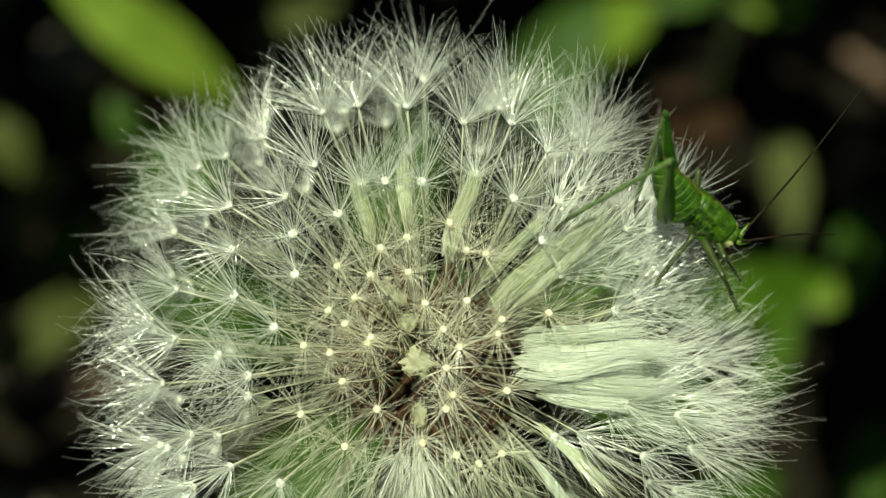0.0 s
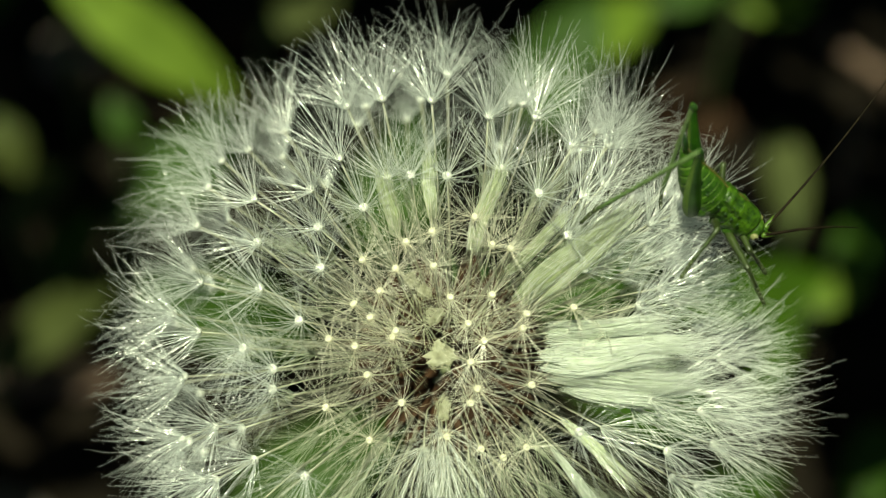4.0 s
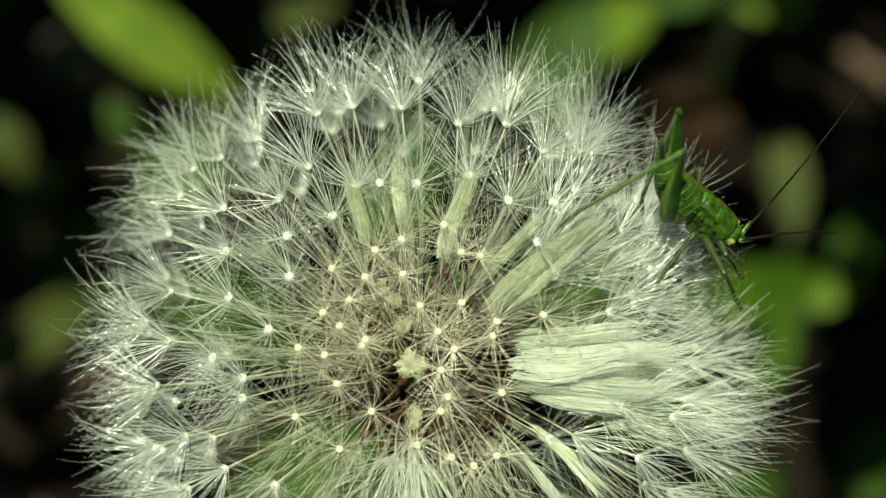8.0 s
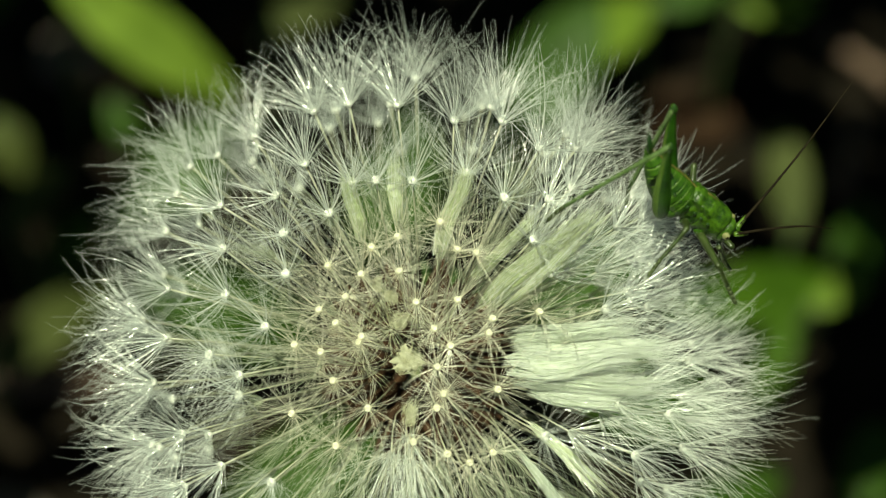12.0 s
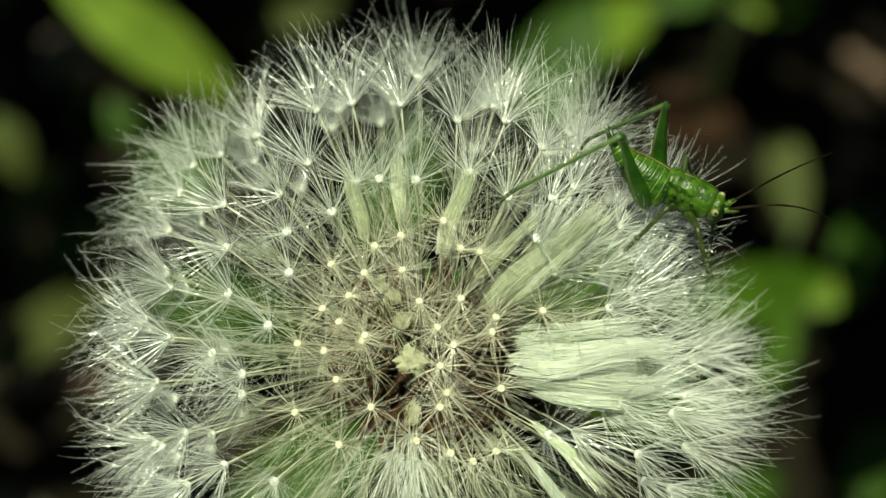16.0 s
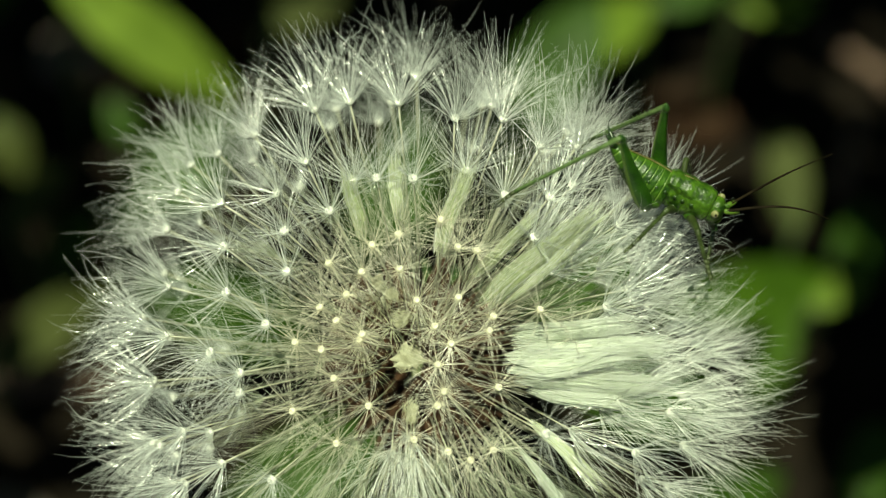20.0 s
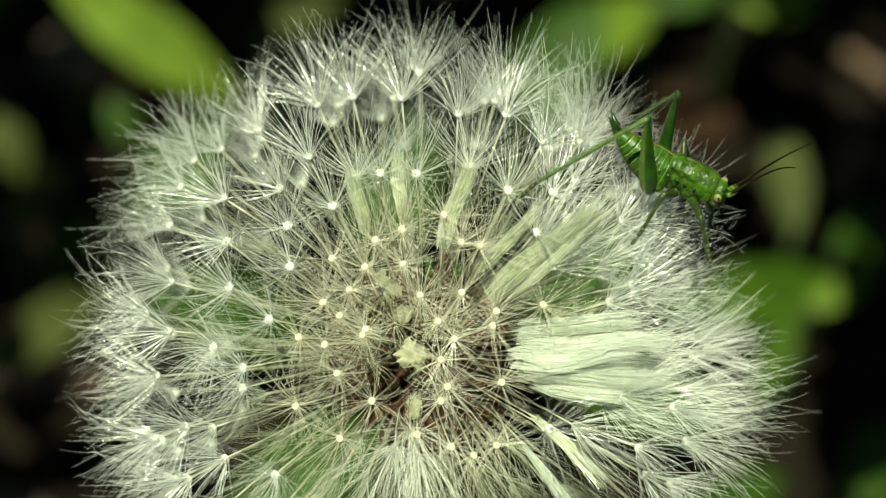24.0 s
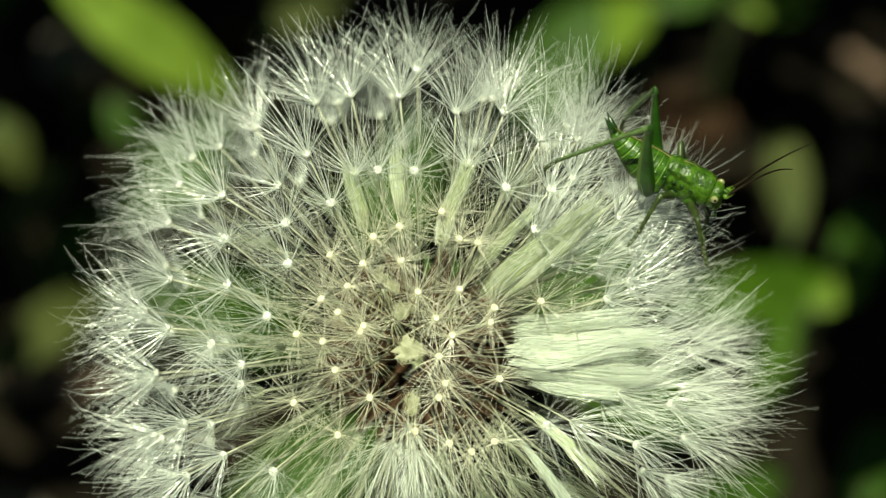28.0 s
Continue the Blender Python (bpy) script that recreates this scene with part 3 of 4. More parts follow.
    for foot, tip, wide_end, narrow_end, hue in SHEAVES:
        foot, tip = Vector(foot), Vector(tip)
        root = foot.normalized() * 3.3 + Vector((0, 0, -1.0))
        way = (foot - root).normalized()
        stand = along(way, root + way * 3.7, rng.uniform(0, 6))
        seed = part("seed", beak_mesh(rng, (foot - root).length - 3.7), None, plant, "unripe seed with a shut %s pappus" % hue, at=to_head @ stand)
        part("achene", rng.choice(achenes), None, seed, at=Matrix.Translation((0, 0, -3.7 * MM)))
        sheaf = sheaf_mesh(rng, (tip - foot).length, wide_end, narrow_end, *(("hair_silk", 0.2, 420, 46) if hue == "white" else ("hair_green", 0.1, 600, 30)))
        lie = stand.inverted() @ along(tip - foot, foot, rng.uniform(0, 6))
        part("silk", sheaf[0], None, seed, at=lie)
        tagged(part("pappus", sheaf[1], None, seed, at=lie), kind="stuff")
    for place, wide_half, tall_half, turn in TUFTS:
        core, fibres = tuft_mesh(rng, wide_half, tall_half)
        lie = to_head @ along(Vector(place).normalized().lerp(Vector((0, 0, 1)), 0.5), place, radians(turn))
        tuft = part("matted_tuft", core, None, plant, "pale cream scrap of matted pappus", at=lie)
        tagged(part("felt", fibres, None, tuft), kind="stuff")
    for a, t, r, state in spots:
        w = polar(a + rng.uniform(-1, 1), t + rng.uniform(-1, 1))
        lean = Vector((rng.gauss(0, 0.05), rng.gauss(0, 0.05), rng.gauss(0, 0.05)))
        tip = w * r
        root = (w * 3.3 + Vector((0, 0, -2.0)) * 0.5)
        if w.z < -0.2:
            root = w * 3.3 + Vector((0, 0, -1.5))
        way = (tip - root).normalized()
        length = (tip - root).length
        stand = along(way, root + way * 3.7, rng.uniform(0, 6))
        seed = part("seed", beak_mesh(rng, length - 3.7), None, plant, at=to_head @ stand)
        outward = stand.to_3x3().inverted() @ (polar(a, t + 5) - polar(a, t))
        swing = math.degrees(math.atan2(outward.y, outward.x)) + rng.gauss(0, 18)
        part("achene", rng.choice(achenes), None, seed, at=Matrix.Translation((0, 0, -3.7 * MM)))
        up = (way + lean).normalized()
        local = pose(0, 0, 0, math.degrees(rng.gauss(0, 0.07)), math.degrees(rng.gauss(0, 0.07)), swing)
        top = Matrix.Translation((0, 0, (length - 3.7) * MM)) @ local
        if state != "open":
            tagged(part("pappus", rng.choice({"haze_brush": haze_brush, "swept": swept, "veil": veil}[state]), None, seed, at=top), kind="stuff")
        else:
            part("hub", hub_cream if r < 16.2 and t < 40 else hub, None, seed, at=top)
            tagged(part("pappus", rng.choice(cream if 14 < t < 27 and -150 < (a + 180) % 360 - 180 < -20 else fallen if t > 16 and -128 < (a + 180) % 360 - 180 < -12 and rng.random() < 0.85 else flat if r < 15.0 and t < 34 else cream if r < 16.2 and t < 40 else (fallen if -165 < (a + 180) % 360 - 180 < 50 and rng.random() < 0.8 else wide) if t < (40 if -40 < (a + 180) % 360 - 180 < 50 else 52) else swept if -60 < (a + 180) % 360 - 180 < 18 else brush), None, seed, at=top), kind="stuff")


# ---- the bush-cricket (millimetres; x to its head, y to its left, z to its back) ----
HIND = (6.6, 7.8)
MIDDLE = (2.3, 2.4)
FORE = (2.9, 1.8)
HIPS = {"hind_right": (-0.7, -1.2, -1.4), "hind_left": (-0.7, 1.2, -1.4), "middle_right": (0.7, -0.8, -0.8), "middle_left": (0.7, 0.8, -0.8),
        "fore_right": (1.9, -0.75, -0.8), "fore_left": (1.9, 0.75, -0.8)}
FEELERS = {"right": (3.6, -0.28, 0.6), "left": (3.6, 0.28, 0.6)}
# knee and foot of each leg in each posture
LEGS = {
    "hind_right": {"low": ((-5.3, -1.8, 3.3), (-5.5, -3.3, -3.8)), "mid": ((-5.2, -1.2, 3.8), (-5.5, -3.3, -3.8)), "turned": ((-4.4, -2.1, 4.0), (-8.5, -4.1, -2.3)), "kick": ((-6.4, -3.9, 0.6), (-11.7, -3.5, -5.2)),
                   "drawn": ((-3.2, -1.7, 4.7), (-7.2, -4.6, -1.4)), "push": ((-4.9, -2.8, 3.4), (-11.3, -2.9, -1.0)), "set": ((-2.7, -2.2, 4.8), (-7.0, -1.5, -1.7)),
                   "last": ((-2.8, -2.2, 4.8), (-6.6, -1.6, -2.0))},
    "hind_left": {"low": ((-5.8, 1.7, 2.2), (-1.6, 1.0, -3.7)), "mid": ((-5.3, 1.8, 2.6), (-1.5, 1.2, -3.4)), "turned": ((-2.8, 1.1, 4.9), (-5.6, 2.8, -2.2)), "set": ((-2.2, 1.0, 5.0), (-3.3, 4.4, -1.9)), "last": ((-3.4, 1.1, 4.7), (-3.8, 4.7, -2.2))},
    "middle_right": {"low": ((0.0, -2.6, 0.5), (0.2, -5.2, -1.9)), "turned": ((0.2, -2.5, 0.6), (-0.6, -4.0, -1.9)), "set": ((-0.1, -2.6, 0.4), (-0.2, -4.1, -2.2))},
    "middle_left": {"low": ((-0.7, 2.7, 0.2), (0.7, 3.3, -2.6)), "turned": ((0.2, 3.0, -0.1), (1.4, 4.2, -2.8)), "set": ((-0.2, 2.9, 0.1), (1.2, 3.8, -2.6))},
    "fore_right": {"low": ((3.4, -3.1, 0.3), (5.4, -3.0, -0.6)), "turned": ((2.4, -3.1, 0.8), (4.0, -4.0, -0.7)), "set": ((2.5, -3.2, 0.7), (3.9, -3.7, -1.1))},
    "fore_left": {"low": ((3.2, -1.7, 0.2), (5.4, -0.8, -0.9)), "turned": ((3.8, 1.4, -2.8), (4.5, -0.3, -4.4)), "set": ((3.6, 1.4, -3.1), (4.3, 0.4, -5.1))},
}
FEELER_TIPS = {
    "right": {"low": (10.6, 5.0, 2.8), "turned": (11.1, 4.6, -0.2), "set": (7.9, 7.4, -1.3)},
    "left": {"low": (4.0, 10.4, 7.9), "turned": (9.3, 11.2, -1.6), "set": (8.4, 11.4, -2.7)},
}


def aim(joint, target, spin=(0, 0, 1)):
    """A pose at the joint (mm) whose x points to the target and whose z lies as near spin as it can."""
    x = (Vector(target) - Vector(joint)).normalized()
    y = Vector(spin).cross(x).normalized()
    return Matrix.Translation(Vector(joint) * MM) @ Matrix((x, y, x.cross(y))).transposed().to_4x4()


def limb(hip, knee, foot, first, second):
    """The poses of thigh and shin, with the thigh's true length kept."""
    hip, knee, foot = Vector(hip), Vector(knee), Vector(foot)
    joint = hip + (knee - hip).normalized() * first
    return aim(hip, joint, foot - hip), aim(joint, foot, hip - foot)


def belly(u):
    """Height of the abdomen's axis and its radius, from the thorax (0) to its tip (1)."""
    return -0.3 + 1.15 * u * u, 1.36 * math.sin(math.pi * (0.3 + 0.64 * u)) ** 0.8 * (1 - 0.5 * u ** 1.6) + 0.04


def build_cricket():
    thing = new("bush_cricket")
    tagged(thing, "small bright green bush-cricket nymph clinging to the pappus", "insect")
    roll = pose(0, 0, 0, -16, 0, 0)
    # abdomen: overlapping rings
    n = 9
    for i in range(n):
        bm = bmesh.new()
        pts, radii = [], []
        for s in (0.0, 0.25, 0.86, 1.0, 1.12):
            u = (i + s) / n
            x = -0.1 - 4.4 * u
            z, r = belly(u)
            pts.append((x, 0, z))
            radii.append(r * (1.0 if s < 1 else 1.02 if s == 1.0 else 0.9))
        rings = rod(bm, pts, radii, 20, 0.92)
        for f in bm.faces:
            if len(f.verts) == 4 and all(v in rings[3] or v in rings[2] for v in f.verts):
                f.material_index = 1
        part("abdomen_ring", bm, (M["belly"], M["chitin_pale"]), thing, at=roll)
    for s in (-1, 1):
        bm = bmesh.new()
        rod(bm, [(0, 0, 0), (-0.4, 0.14 * s, 0.25), (-1.0, 0.3 * s, 0.75)], [0.2, 0.19, 0.02], 8)
        part("cercus", bm, M["chitin_dark"], thing, at=roll @ Matrix.Translation(Vector((-4.25, 0.12 * s, 0.85)) * MM))
    # thorax: plates with a rough, pitted skin
    for name, label, line in (("thorax", "", ((-0.5, -0.1, 0.8), (-0.2, -0.05, 1.12), (0.1, -0.02, 1.22), (0.5, 0, 1.16), (0.8, 0, 1.22), (1.2, 0, 1.14), (1.7, -0.05, 0.9))),
                              ("pronotum", "saddle-shaped green neck shield", ((0.95, 0.0, 1.02), (1.0, 0.0, 1.27), (1.2, 0.02, 1.25), (1.6, 0.05, 1.16), (2.0, 0.05, 1.16), (2.4, 0.05, 1.12), (2.65, 0.05, 1.02), (2.75, 0.05, 0.8)))):
        bm = bmesh.new()
        fine = []
        for p, q in zip(line, line[1:]):
            fine += [Vector(p).lerp(Vector(q), k / 4) for k in range(4)]
        fine.append(Vector(line[-1]))
        rings = rod(bm, [(p.x, 0, p.y) for p in fine], [p.z for p in fine], 32, 0.84)
        for p, ring in zip(fine, rings):
            mid = Vector((p.x, 0, p.y)) * MM
            for v in ring:
                out = v.co - mid
                pit = 0.05 * noise.noise(v.co * 2600) + 0.035 * noise.noise(v.co * 6000)
                keel = 0.06 * max(0.0, out.normalized().z) ** 6
                fold = -0.05 if 0.25 < abs(out.normalized().z) < 0.4 else 0.0
                v.co = mid + out * (1 + pit + keel + fold)
        part(name, bm, M["chitin"], thing, label, at=roll)
    for s in (-1, 1):
        for x, y, z, k in ((-0.55, 0.98, -0.75, 0.46), (0.65, 0.86, -0.66, 0.38), (1.75, 0.76, -0.66, 0.36)):
            bm = bmesh.new()
            for v in ball(bm, (0, 0, 0), (k, k * 0.8, k * 1.1), 14, 10):
                v.co *= 1 + 0.12 * noise.noise(v.co * 3000 + Vector((x, 0, 0)))
            part("coxa", bm, M["belly"], thing, at=Matrix.Translation(Vector((x, s * y, z)) * MM))
    for s in (-1, 1):
        for x0 in (0.15, 0.75):
            bm = bmesh.new()
            vs = ball(bm, (0, 0, 0), (0.62, 0.12, 0.42), 12, 8)
            part("wing_bud", bm, M["chitin"], thing, at=roll @ Matrix.Translation(Vector((x0, s * 0.86, 0.45)) * MM) @ pose(0, 0, 0, s * -28, 20, 0))
    bm = bmesh.new()
    line = [(2.6, 0.05 + 1.02), (2.0, 0.05 + 1.1), (1.2, 1.28), (0.5, 1.26)] + [(-0.1 - 4.4 * u, sum(belly(u)) + 0.02) for u in (0.1, 0.25, 0.4, 0.55, 0.7, 0.85, 0.97)]
    rod(bm, [(x, 0, z - 0.02) for x, z in line], [0.03, 0.05, 0.06, 0.06, 0.07, 0.06, 0.06, 0.05, 0.05, 0.04, 0.03], 6)
    part("back_stripe", bm, M["stripe"], thing, "brownish stripe along the back", at=roll)
    for s in (-1, 1):
        for x in (1.5, 0.9, 0.35, -0.3, -0.9, -1.5, -2.1, -2.7):
            bm = bmesh.new()
            w = 1.12 if x > -1.6 else 1.12 - 0.28 * (-1.6 - x)
            ball(bm, (0, 0, 0), (0.13, 0.07, 0.11), 8, 6)
            part("side_spot", bm, M["chitin_dark"], thing, at=roll @ Matrix.Translation(Vector((x, s * w, 0.15 + (0.1 if x < -1 else 0))) * MM))
    # head
    bm = bmesh.new()
    ball(bm, (3.0, 0, 0.05), (0.62, 0.8, 0.95), 20, 14)
    ball(bm, (3.3, 0, -0.5), (0.42, 0.55, 0.6), 16, 10)
    head = part("head", bm, M["chitin"], thing)
    bm = bmesh.new()
    ball(bm, (3.5, 0, 0.72), (0.26, 0.16, 0.2), 10, 8)
    part("brow_cone", bm, M["chitin"], head)
    for s in (-1, 1):
        bm = bmesh.new()
        ball(bm, (3.05, 0.8 * s, 0.46), (0.25, 0.2, 0.27), 20, 16)
        for f in bm.faces:
            if ((f.calc_center_median() / MM - Vector((3.05, 0.78 * s, 0.42))).normalized()).dot(Vector((0.25, 0.8 * s, 0.5)).normalized()) > 0.93:
                f.material_index = 1
        part("eye", bm, (M["eye"], M["pupil"]), head, "pale compound eye with a dark centre")
        bm = bmesh.new()
        rod(bm, [(3.5, 0.35 * s, -0.7), (3.75, 0.42 * s, -1.1), (3.55, 0.3 * s, -1.5)], [0.09, 0.08, 0.05], 6)
        part("palp", bm, M["leg"], head)
    # feelers
    for side, base in FEELERS.items():
        s = 1 if side == "left" else -1
        bm = bmesh.new()
        reach = 12.5 if s > 0 else 7.8
        pts = [(reach * u, 0, 0.9 * math.sin(math.pi * u) * (1.0 if s < 0 else 0.5)) for u in [i / 40 for i in range(41)]]
        rod(bm, pts, [0.16 if i < 2 else 0.1 - 0.075 * i / 40 + (0.012 if i % 2 else 0) for i in range(41)], 6)
        PARTS["feeler_" + side] = part("feeler", bm, M["feeler"], thing, "long dark ringed feeler")
        bm = bmesh.new()
        rod(bm, [(-0.1, 0, 0), (0.1, 0, 0), (0.6, 0, 0), (0.95, 0, 0)], [0.14, 0.19, 0.16, 0.1], 8)
        part("feeler_base", bm, M["leg_pale"], PARTS["feeler_" + side])
    # legs
    for name in HIPS:
        s = 1 if "left" in name else -1
        kind = name.split("_")[0]
        first, second = HIND if kind == "hind" else MIDDLE if kind == "middle" else FORE
        bm = bmesh.new()
        if kind == "hind":
            us = (0, 0.04, 0.12, 0.25, 0.4, 0.55, 0.7, 0.85, 0.95, 1.0, 1.03)
            rs = (0.3, 0.46, 0.58, 0.58, 0.51, 0.42, 0.33, 0.25, 0.2, 0.19, 0.1)
            rings = rod(bm, [(first * u, 0, 0.12 * math.sin(math.pi * u)) for u in us], rs, 12, 0.72)
            bm.normal_update()
            # faces on the sunward side painted paler in place of falling light
            for f in bm.faces:
                f.material_index = 1 if f.normal.z > 0.45 else 0
            thigh = part("thigh", bm, (M["leg"], M["leg_pale"]), thing, "tapered dark green jumping thigh, sunlit inner face painted paler")
            bm = bmesh.new()
            rod(bm, [(first * u, -s * 0.0, r * 0.93 + 0.12 * math.sin(math.pi * u)) for u, r in zip(us[2:9], rs[2:9])], 0.05, 5)
            part("thigh_ridge", bm, M["leg_pale"], thigh)
            bm = bmesh.new()
            ball(bm, (first * 0.97, 0, 0.0), (0.34, 0.2, 0.27), 10, 8)
            part("knee", bm, M["chitin_dark"], thigh)
        else:
            rod(bm, [(first * u, 0, 0) for u in (0, 0.1, 0.5, 0.9, 1.0, 1.05)], (0.22, 0.29, 0.25, 0.19, 0.21, 0.1), 8)
            thigh = part("thigh", bm, M["leg_olive"], thing)
        PARTS[name + "_thigh"] = thigh
        bm = bmesh.new()
        w = 0.16 if kind == "hind" else 0.16
        rod(bm, [(second * u, 0, 0) for u in (0, 0.04, 0.15, 0.5, 0.9, 1.0)], (w * 0.9, w * 1.15, w * 0.9, w * 0.8, w * 0.75, w * 0.8), 8)
        for i in range(14 if kind == "hind" else 5):
            u = 0.2 + 0.75 * i / (14 if kind == "hind" else 5)
            for q in (-1, 1):
                rod(bm, [(second * u, 0.08 * q, -0.1), (second * u + 0.16, 0.2 * q, -0.26)], [0.04, 0.008], 4)
        shin = part("shin", bm, M["shin" if kind == "hind" else "leg_olive"], thing, "spiny green shin")
        PARTS[name + "_shin"] = shin
        bm = bmesh.new()
        x0 = second
        bend = 0.45 if kind == "hind" else 0.6
        for k in range(4):
            a, l = bend * (0.4 + 0.2 * k), 0.42 if kind == "hind" else 0.33
            q = (x0 + l * math.cos(a), 0, (0 if k == 0 else z0) + l * math.sin(a) * (1 if kind == "hind" else -1) * 0.8)
            z0 = q[2]
            p = (x0, 0, z0 - l * math.sin(a) * (1 if kind == "hind" else -1) * 0.8)
            rod(bm, [p, Vector(p).lerp(Vector(q), 0.5), q], [0.11, 0.15, 0.12], 6)
            x0 = q[0]
        for q in (-1, 1):
            rod(bm, [(x0, 0, z0), (x0 + 0.2, 0.14 * q, z0 - 0.1)], [0.05, 0.01], 4)
        part("tarsus", bm, M["foot"], shin, "dark jointed foot with claws")
    return thing


# ---- build ----
FOOT = Vector((0, 0.10, 0))
PARTS = {}
build_ground()
# Dimmer leaves wear darkened copies of the green in place of shade.
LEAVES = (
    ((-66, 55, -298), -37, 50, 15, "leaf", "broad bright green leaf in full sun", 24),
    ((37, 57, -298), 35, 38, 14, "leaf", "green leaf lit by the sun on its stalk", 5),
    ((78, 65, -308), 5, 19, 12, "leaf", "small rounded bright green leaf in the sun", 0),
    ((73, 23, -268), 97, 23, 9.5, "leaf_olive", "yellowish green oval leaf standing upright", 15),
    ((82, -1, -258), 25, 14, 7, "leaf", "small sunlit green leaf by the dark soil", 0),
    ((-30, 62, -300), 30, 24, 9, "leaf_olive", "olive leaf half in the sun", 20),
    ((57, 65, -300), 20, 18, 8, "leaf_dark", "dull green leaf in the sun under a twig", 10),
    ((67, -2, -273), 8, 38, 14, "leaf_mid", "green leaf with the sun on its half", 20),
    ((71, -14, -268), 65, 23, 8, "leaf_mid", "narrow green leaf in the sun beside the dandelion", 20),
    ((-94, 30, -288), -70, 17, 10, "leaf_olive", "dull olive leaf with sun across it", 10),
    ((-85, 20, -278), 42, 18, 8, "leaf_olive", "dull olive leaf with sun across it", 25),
    ((-70, 36, -293), -60, 11, 7, "leaf_dark", "small green leaf, shade put in its dark colour", 20),
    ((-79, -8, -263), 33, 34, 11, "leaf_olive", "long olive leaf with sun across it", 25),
    ((-78, 9, -278), 60, 18, 10, "leaf_dark", "small green leaf, shade put in its dark colour", 20),
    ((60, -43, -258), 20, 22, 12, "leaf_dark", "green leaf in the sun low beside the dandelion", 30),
    ((89, -36, -258), 70, 18, 14, "leaf_dark", "small green leaf, shade put in its dark colour", 30),
    ((91, 8, -278), 60, 26, 13, "leaf_dark", "green leaf, half shade put in its dark colour", 30),
    ((-106, 66, -308), 30, 24, 13, "leaf_dark", "green leaf, half shade put in its dark colour", 30),
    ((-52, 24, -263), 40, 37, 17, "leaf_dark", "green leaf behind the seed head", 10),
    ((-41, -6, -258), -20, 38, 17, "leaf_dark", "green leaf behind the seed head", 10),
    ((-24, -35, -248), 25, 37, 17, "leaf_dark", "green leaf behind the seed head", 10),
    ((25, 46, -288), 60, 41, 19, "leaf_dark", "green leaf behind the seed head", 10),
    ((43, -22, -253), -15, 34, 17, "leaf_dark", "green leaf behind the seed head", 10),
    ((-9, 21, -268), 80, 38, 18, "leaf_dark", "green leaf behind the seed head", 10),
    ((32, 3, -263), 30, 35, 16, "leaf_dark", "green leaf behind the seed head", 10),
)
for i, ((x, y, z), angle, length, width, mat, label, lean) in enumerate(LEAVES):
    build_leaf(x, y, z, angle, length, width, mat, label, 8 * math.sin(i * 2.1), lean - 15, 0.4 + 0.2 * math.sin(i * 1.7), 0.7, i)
# gaps cut in the added shrub so sun reaches these leaves, stones and twigs
build_shade_shrub([(HEAD @ (Vector(m) * MM), length * (0.42 if length > 50 else 0.4) * MM) for m, angle, length, width, mat, label, lean in LEAVES if "sun" in label or "upright" in label or "behind" in label]
            + [(Vector(m) * MM, r * MM) for m, r in (((110, 292, 5), 9), ((101, 262, 5), 6), ((62, 278, 3), 5), ((-100, 187, 4), 12), ((-95, 300, 3), 4), ((-50, 311, 3), 6), ((-90, 152, 2), 9))])
build_stone((-95, 300, 2), (10, 8, 6), 1, "brownish grey stone half sunk in soil")
build_stone((-90, 152, 0), (11, 7, 4), 2, "pinkish grey stone half sunk in soil")
build_stone((62, 278, 0), (13, 10, 5), 3, "brown clod of earth on the soil")
build_stone((-50, 311, 0), (10, 8, 5), 4, "brown clod of earth on the soil")
build_twig((-118, 188, 3), (-66, 186, 4), 3.4, "thick olive-brown twig lying on the soil", 1)
build_twig((101, 305, 4), (119, 278, 5), 2.6, "pinkish brown twig lying on the soil", 2)
build_twig((96, 247, 3), (106, 278, 3), 2.4, "pinkish brown twig lying on the soil", 3)
build_dandelion()
cricket = build_cricket()

# ---- what moves ----
# seconds, the seed head's shift east and up its face in mm
SWAY = (
    (0, 0.00, 0.00), (0.5, -0.23, -0.16), (1, 0.00, -0.04), (1.5, -0.16, -0.12), (2, -0.12, -0.12), (2.5, -0.19, -0.12), (3, 0.31, 0.00), (3.5, 1.24, 0.43),
    (5.5, 1.63, -0.04), (6, 1.16, 0.12), (6.5, 0.62, -0.12), (7, 0.70, 0.08), (7.5, -0.89, -0.35), (8, -0.31, -0.12), (8.5, -0.31, -0.35), (9, -0.62, -0.27),
    (9.5, -0.62, -0.27), (10, -0.43, -0.16), (10.5, -0.66, -0.23), (11, -0.43, -0.00), (11.5, -0.62, 0.08),
)
SWAY_LATER = (
    (13.5, 0.50, -0.04), (14, 0.85, 0.19), (14.5, -0.16, -0.00), (15, -0.47, 0.08), (15.5, -0.23, 0.19), (16, -0.35, 0.12), (16.5, -0.50, 0.12), (17, -0.62, 0.08),
    (17.5, -0.50, 0.12), (18, -0.35, 0.19), (18.5, -0.50, 0.12), (19, -0.58, 0.12), (19.5, -0.50, 0.12), (20, -0.50, 0.19), (20.5, -0.47, 0.19), (21, -0.50, 0.23), (21.5, -0.16, 0.54),
    (23.5, -0.12, 0.35), (24, -0.31, 0.47), (24.5, -0.31, 0.47), (25, -0.58, 0.23), (25.5, -0.43, 0.78), (26, -0.70, 0.70), (26.5, -0.66, 0.78), (27, -0.97, 0.58), (27.5, -1.36, 0.23), (28, -0.43, 0.66),
)
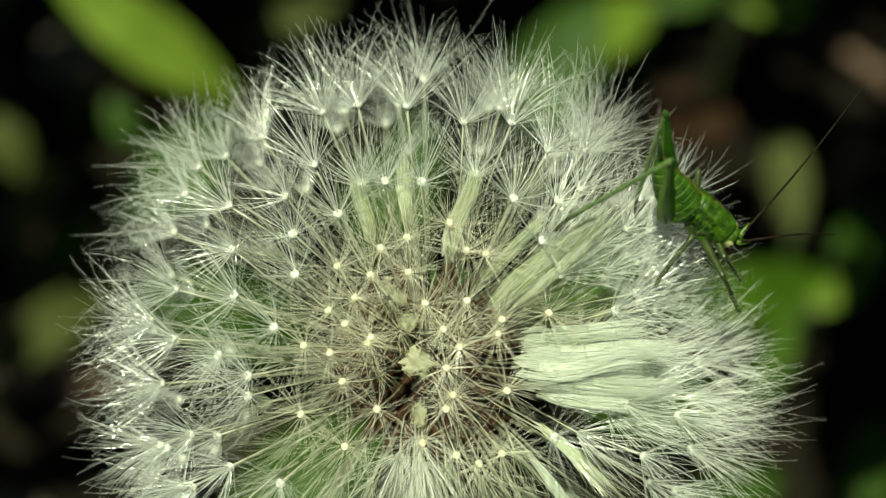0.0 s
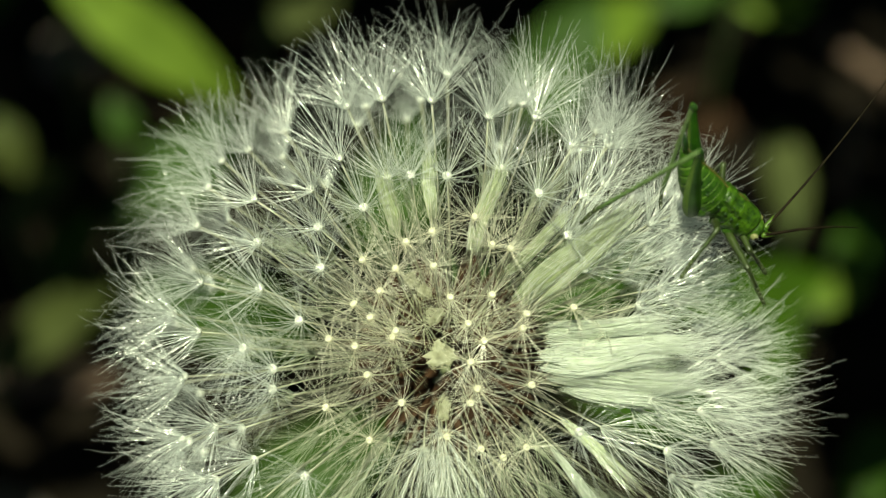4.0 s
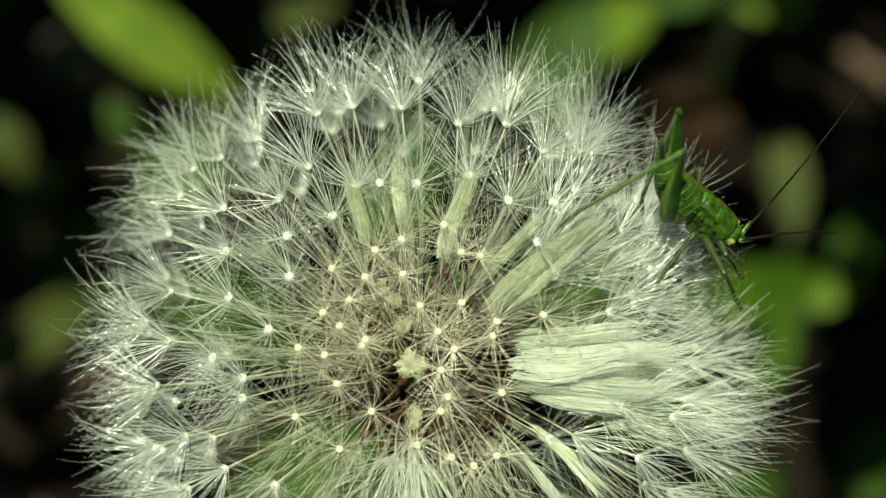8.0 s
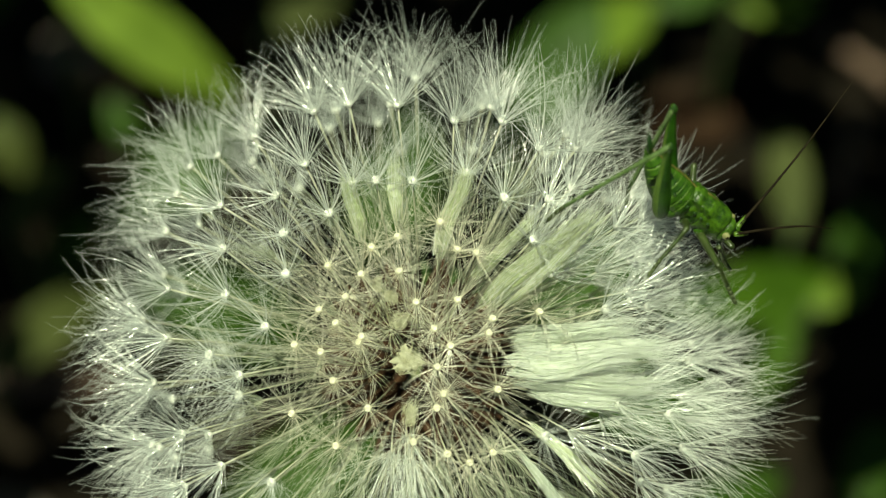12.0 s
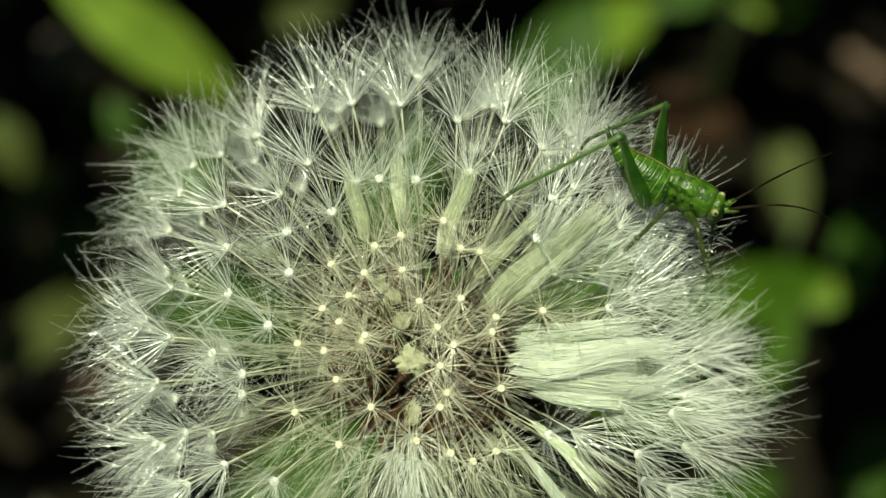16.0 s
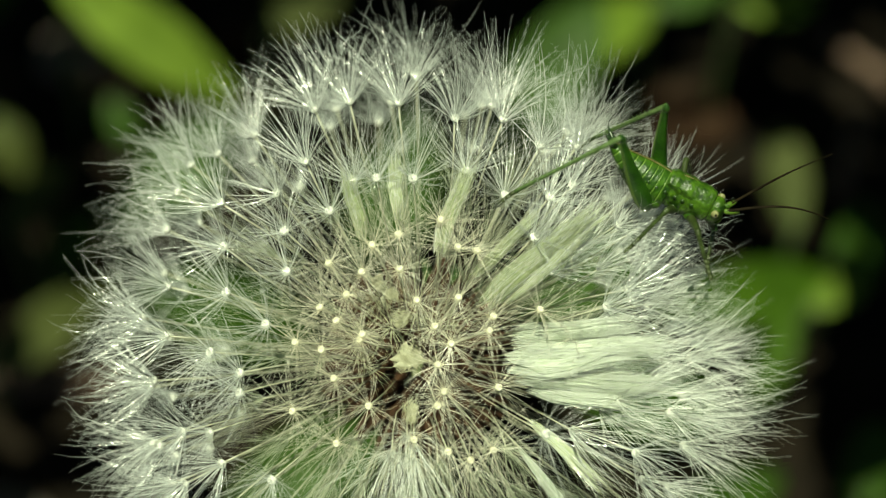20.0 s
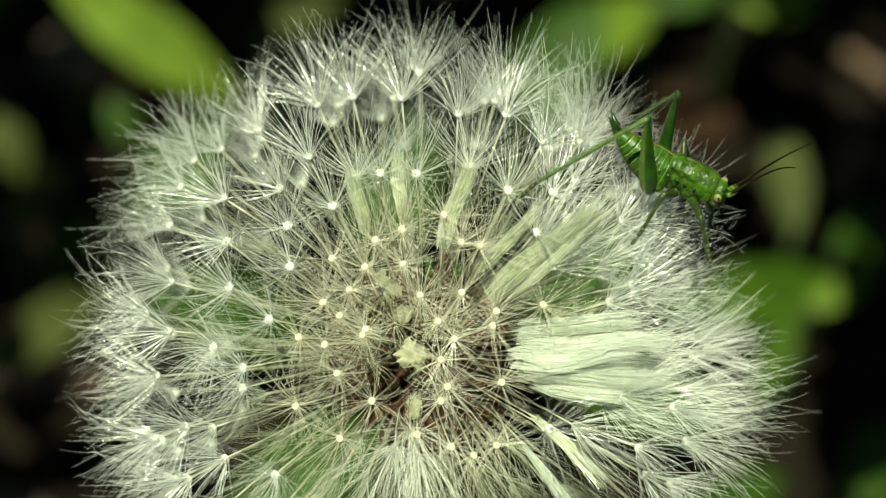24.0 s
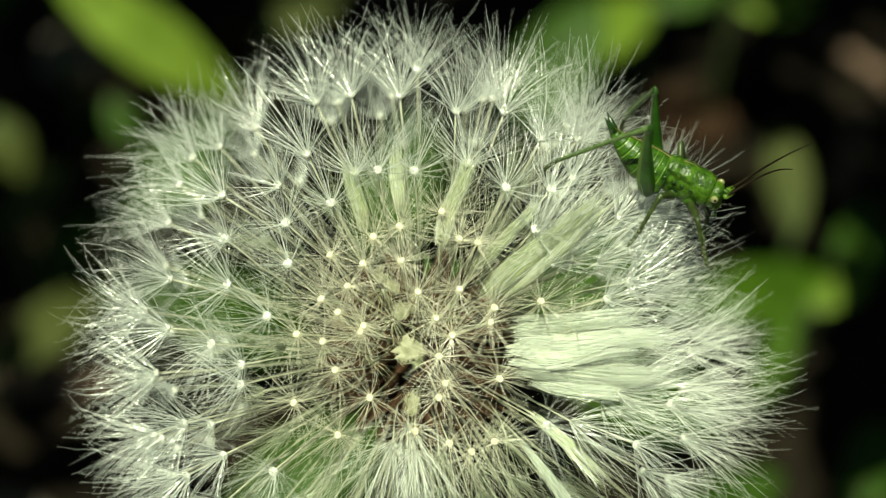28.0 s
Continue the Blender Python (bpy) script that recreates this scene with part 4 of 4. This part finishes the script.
# seconds, the place of the cricket's right eye in the head's frame in mm
CRICKET = (
    (0, 18.63, 8.00), (0.5, 18.49, 7.90), (1, 18.70, 8.00), (1.5, 18.59, 7.93), (2, 18.70, 7.93), (2.5, 18.59, 8.11), (3, 19.07, 8.20), (3.5, 19.87, 8.52),
    (5.5, 20.38, 8.04), (6, 19.98, 8.23), (6.5, 19.50, 8.11), (7, 19.58, 8.23), (7.5, 18.20, 8.00), (8, 18.74, 8.13), (8.5, 18.79, 7.93), (9, 18.52, 8.00),
    (9.5, 18.52, 8.00), (10, 18.70, 8.04), (10.5, 18.52, 8.00), (11, 18.79, 8.23), (11.5, 18.59, 8.30),
)
CRICKET_LATER = (
    (13.5, 18.31, 9.79), (14, 18.52, 10.04), (14.5, 17.73, 9.90), (15, 17.48, 9.93), (15.5, 17.80, 10.01), (16, 17.73, 9.93), (16.5, 17.62, 9.90), (17, 17.51, 9.83),
    (17.5, 17.69, 9.90), (18, 17.83, 9.90), (18.5, 17.69, 9.79), (19, 17.69, 9.83), (19.5, 17.73, 9.79), (20, 17.73, 9.83), (20.5, 17.80, 9.83), (21, 17.73, 9.90), (21.5, 18.17, 10.40),
    (23.5, 17.94, 10.70), (24, 17.90, 10.84), (24.5, 17.62, 10.63), (25, 17.41, 10.43), (25.5, 17.58, 10.91), (26, 17.37, 10.84), (26.5, 17.41, 10.84), (27, 17.14, 10.70), (27.5, 16.82, 10.43), (28, 17.69, 10.73),
)


def stance(down, away, back):
    """The cricket's turn in the head's frame: its nose down the face, turned away from the face, its back rolled outwards."""
    a, y, g = radians(down), radians(away), radians(back)
    flat, out, side = Vector((math.cos(a), -math.sin(a), 0)), Vector((0, 0, 1)), Vector((math.sin(a), math.cos(a), 0))
    nose = flat * math.cos(y) - out * math.sin(y)
    up = side * math.cos(g) + (out * math.cos(y) + flat * math.sin(y)) * math.sin(g)
    return Matrix((nose, up.cross(nose), up)).transposed().to_4x4()


def timeline(postures, table):
    return [(t, table[p] if p in table else table["set" if t > 22 else "turned"]) for t, p in postures]


def motions():
    # the plant leans about its foot
    rows = []
    for t, x, y in SWAY + SWAY_LATER:
        rows.append((t, pose(*FOOT, math.degrees(-y * MM / 0.2263), math.degrees(x * MM / HEIGHT), 0)))
    walk(bpy.data.objects["dandelion"], rows)
    # the cricket rides on it and turns between 11.5 and 13.5 s
    eye = Vector((3.0, -0.85, 0.45)) * MM
    rows = []
    for t, x, y in CRICKET + CRICKET_LATER:
        turn = stance(40, 25, 50) if t < 12 else stance(27, 0, 50)
        rows.append((t, HEAD @ Matrix.Translation(Vector((x, y, 14.0)) * MM) @ turn @ Matrix.Translation(-eye)))
    walk(cricket, rows)
    shared = [(0, "low"), (11.5, "low"), (13.5, "turned"), (21.5, "turned"), (23.5, "set"), (28, "set")]
    right = [(0, "low"), (3.5, "low"), (5.5, "mid"), (11.5, "mid"), (13.5, "turned"), (13.7, "turned"), (13.8, "kick"), (13.9, "turned"), (21.0, "turned"), (21.5, "drawn"), (23.5, "drawn"), (24.1, "drawn"), (24.2, "push"),
             (24.35, "set"), (26.6, "set"), (27.0, "last"), (28, "last")]
    left = [(0, "low"), (3.5, "low"), (5.5, "mid"), (11.5, "mid"), (13.5, "turned"), (21.5, "turned"), (23.5, "set"), (26.6, "set"), (27.0, "last"), (28, "last")]
    for name, hip in HIPS.items():
        first, second = HIND if "hind" in name else MIDDLE if "middle" in name else FORE
        when = right if name == "hind_right" else left if name == "hind_left" else shared
        poses = [(t, limb(hip, knee, foot, first, second)) for t, (knee, foot) in timeline(when, LEGS[name])]
        walk(PARTS[name + "_thigh"], [(t, p[0]) for t, p in poses])
        walk(PARTS[name + "_shin"], [(t, p[1]) for t, p in poses])
    for side, base in FEELERS.items():
        walk(PARTS["feeler_" + side], [(t, aim(base, tip)) for t, tip in timeline(shared, FEELER_TIPS[side])])


motions()
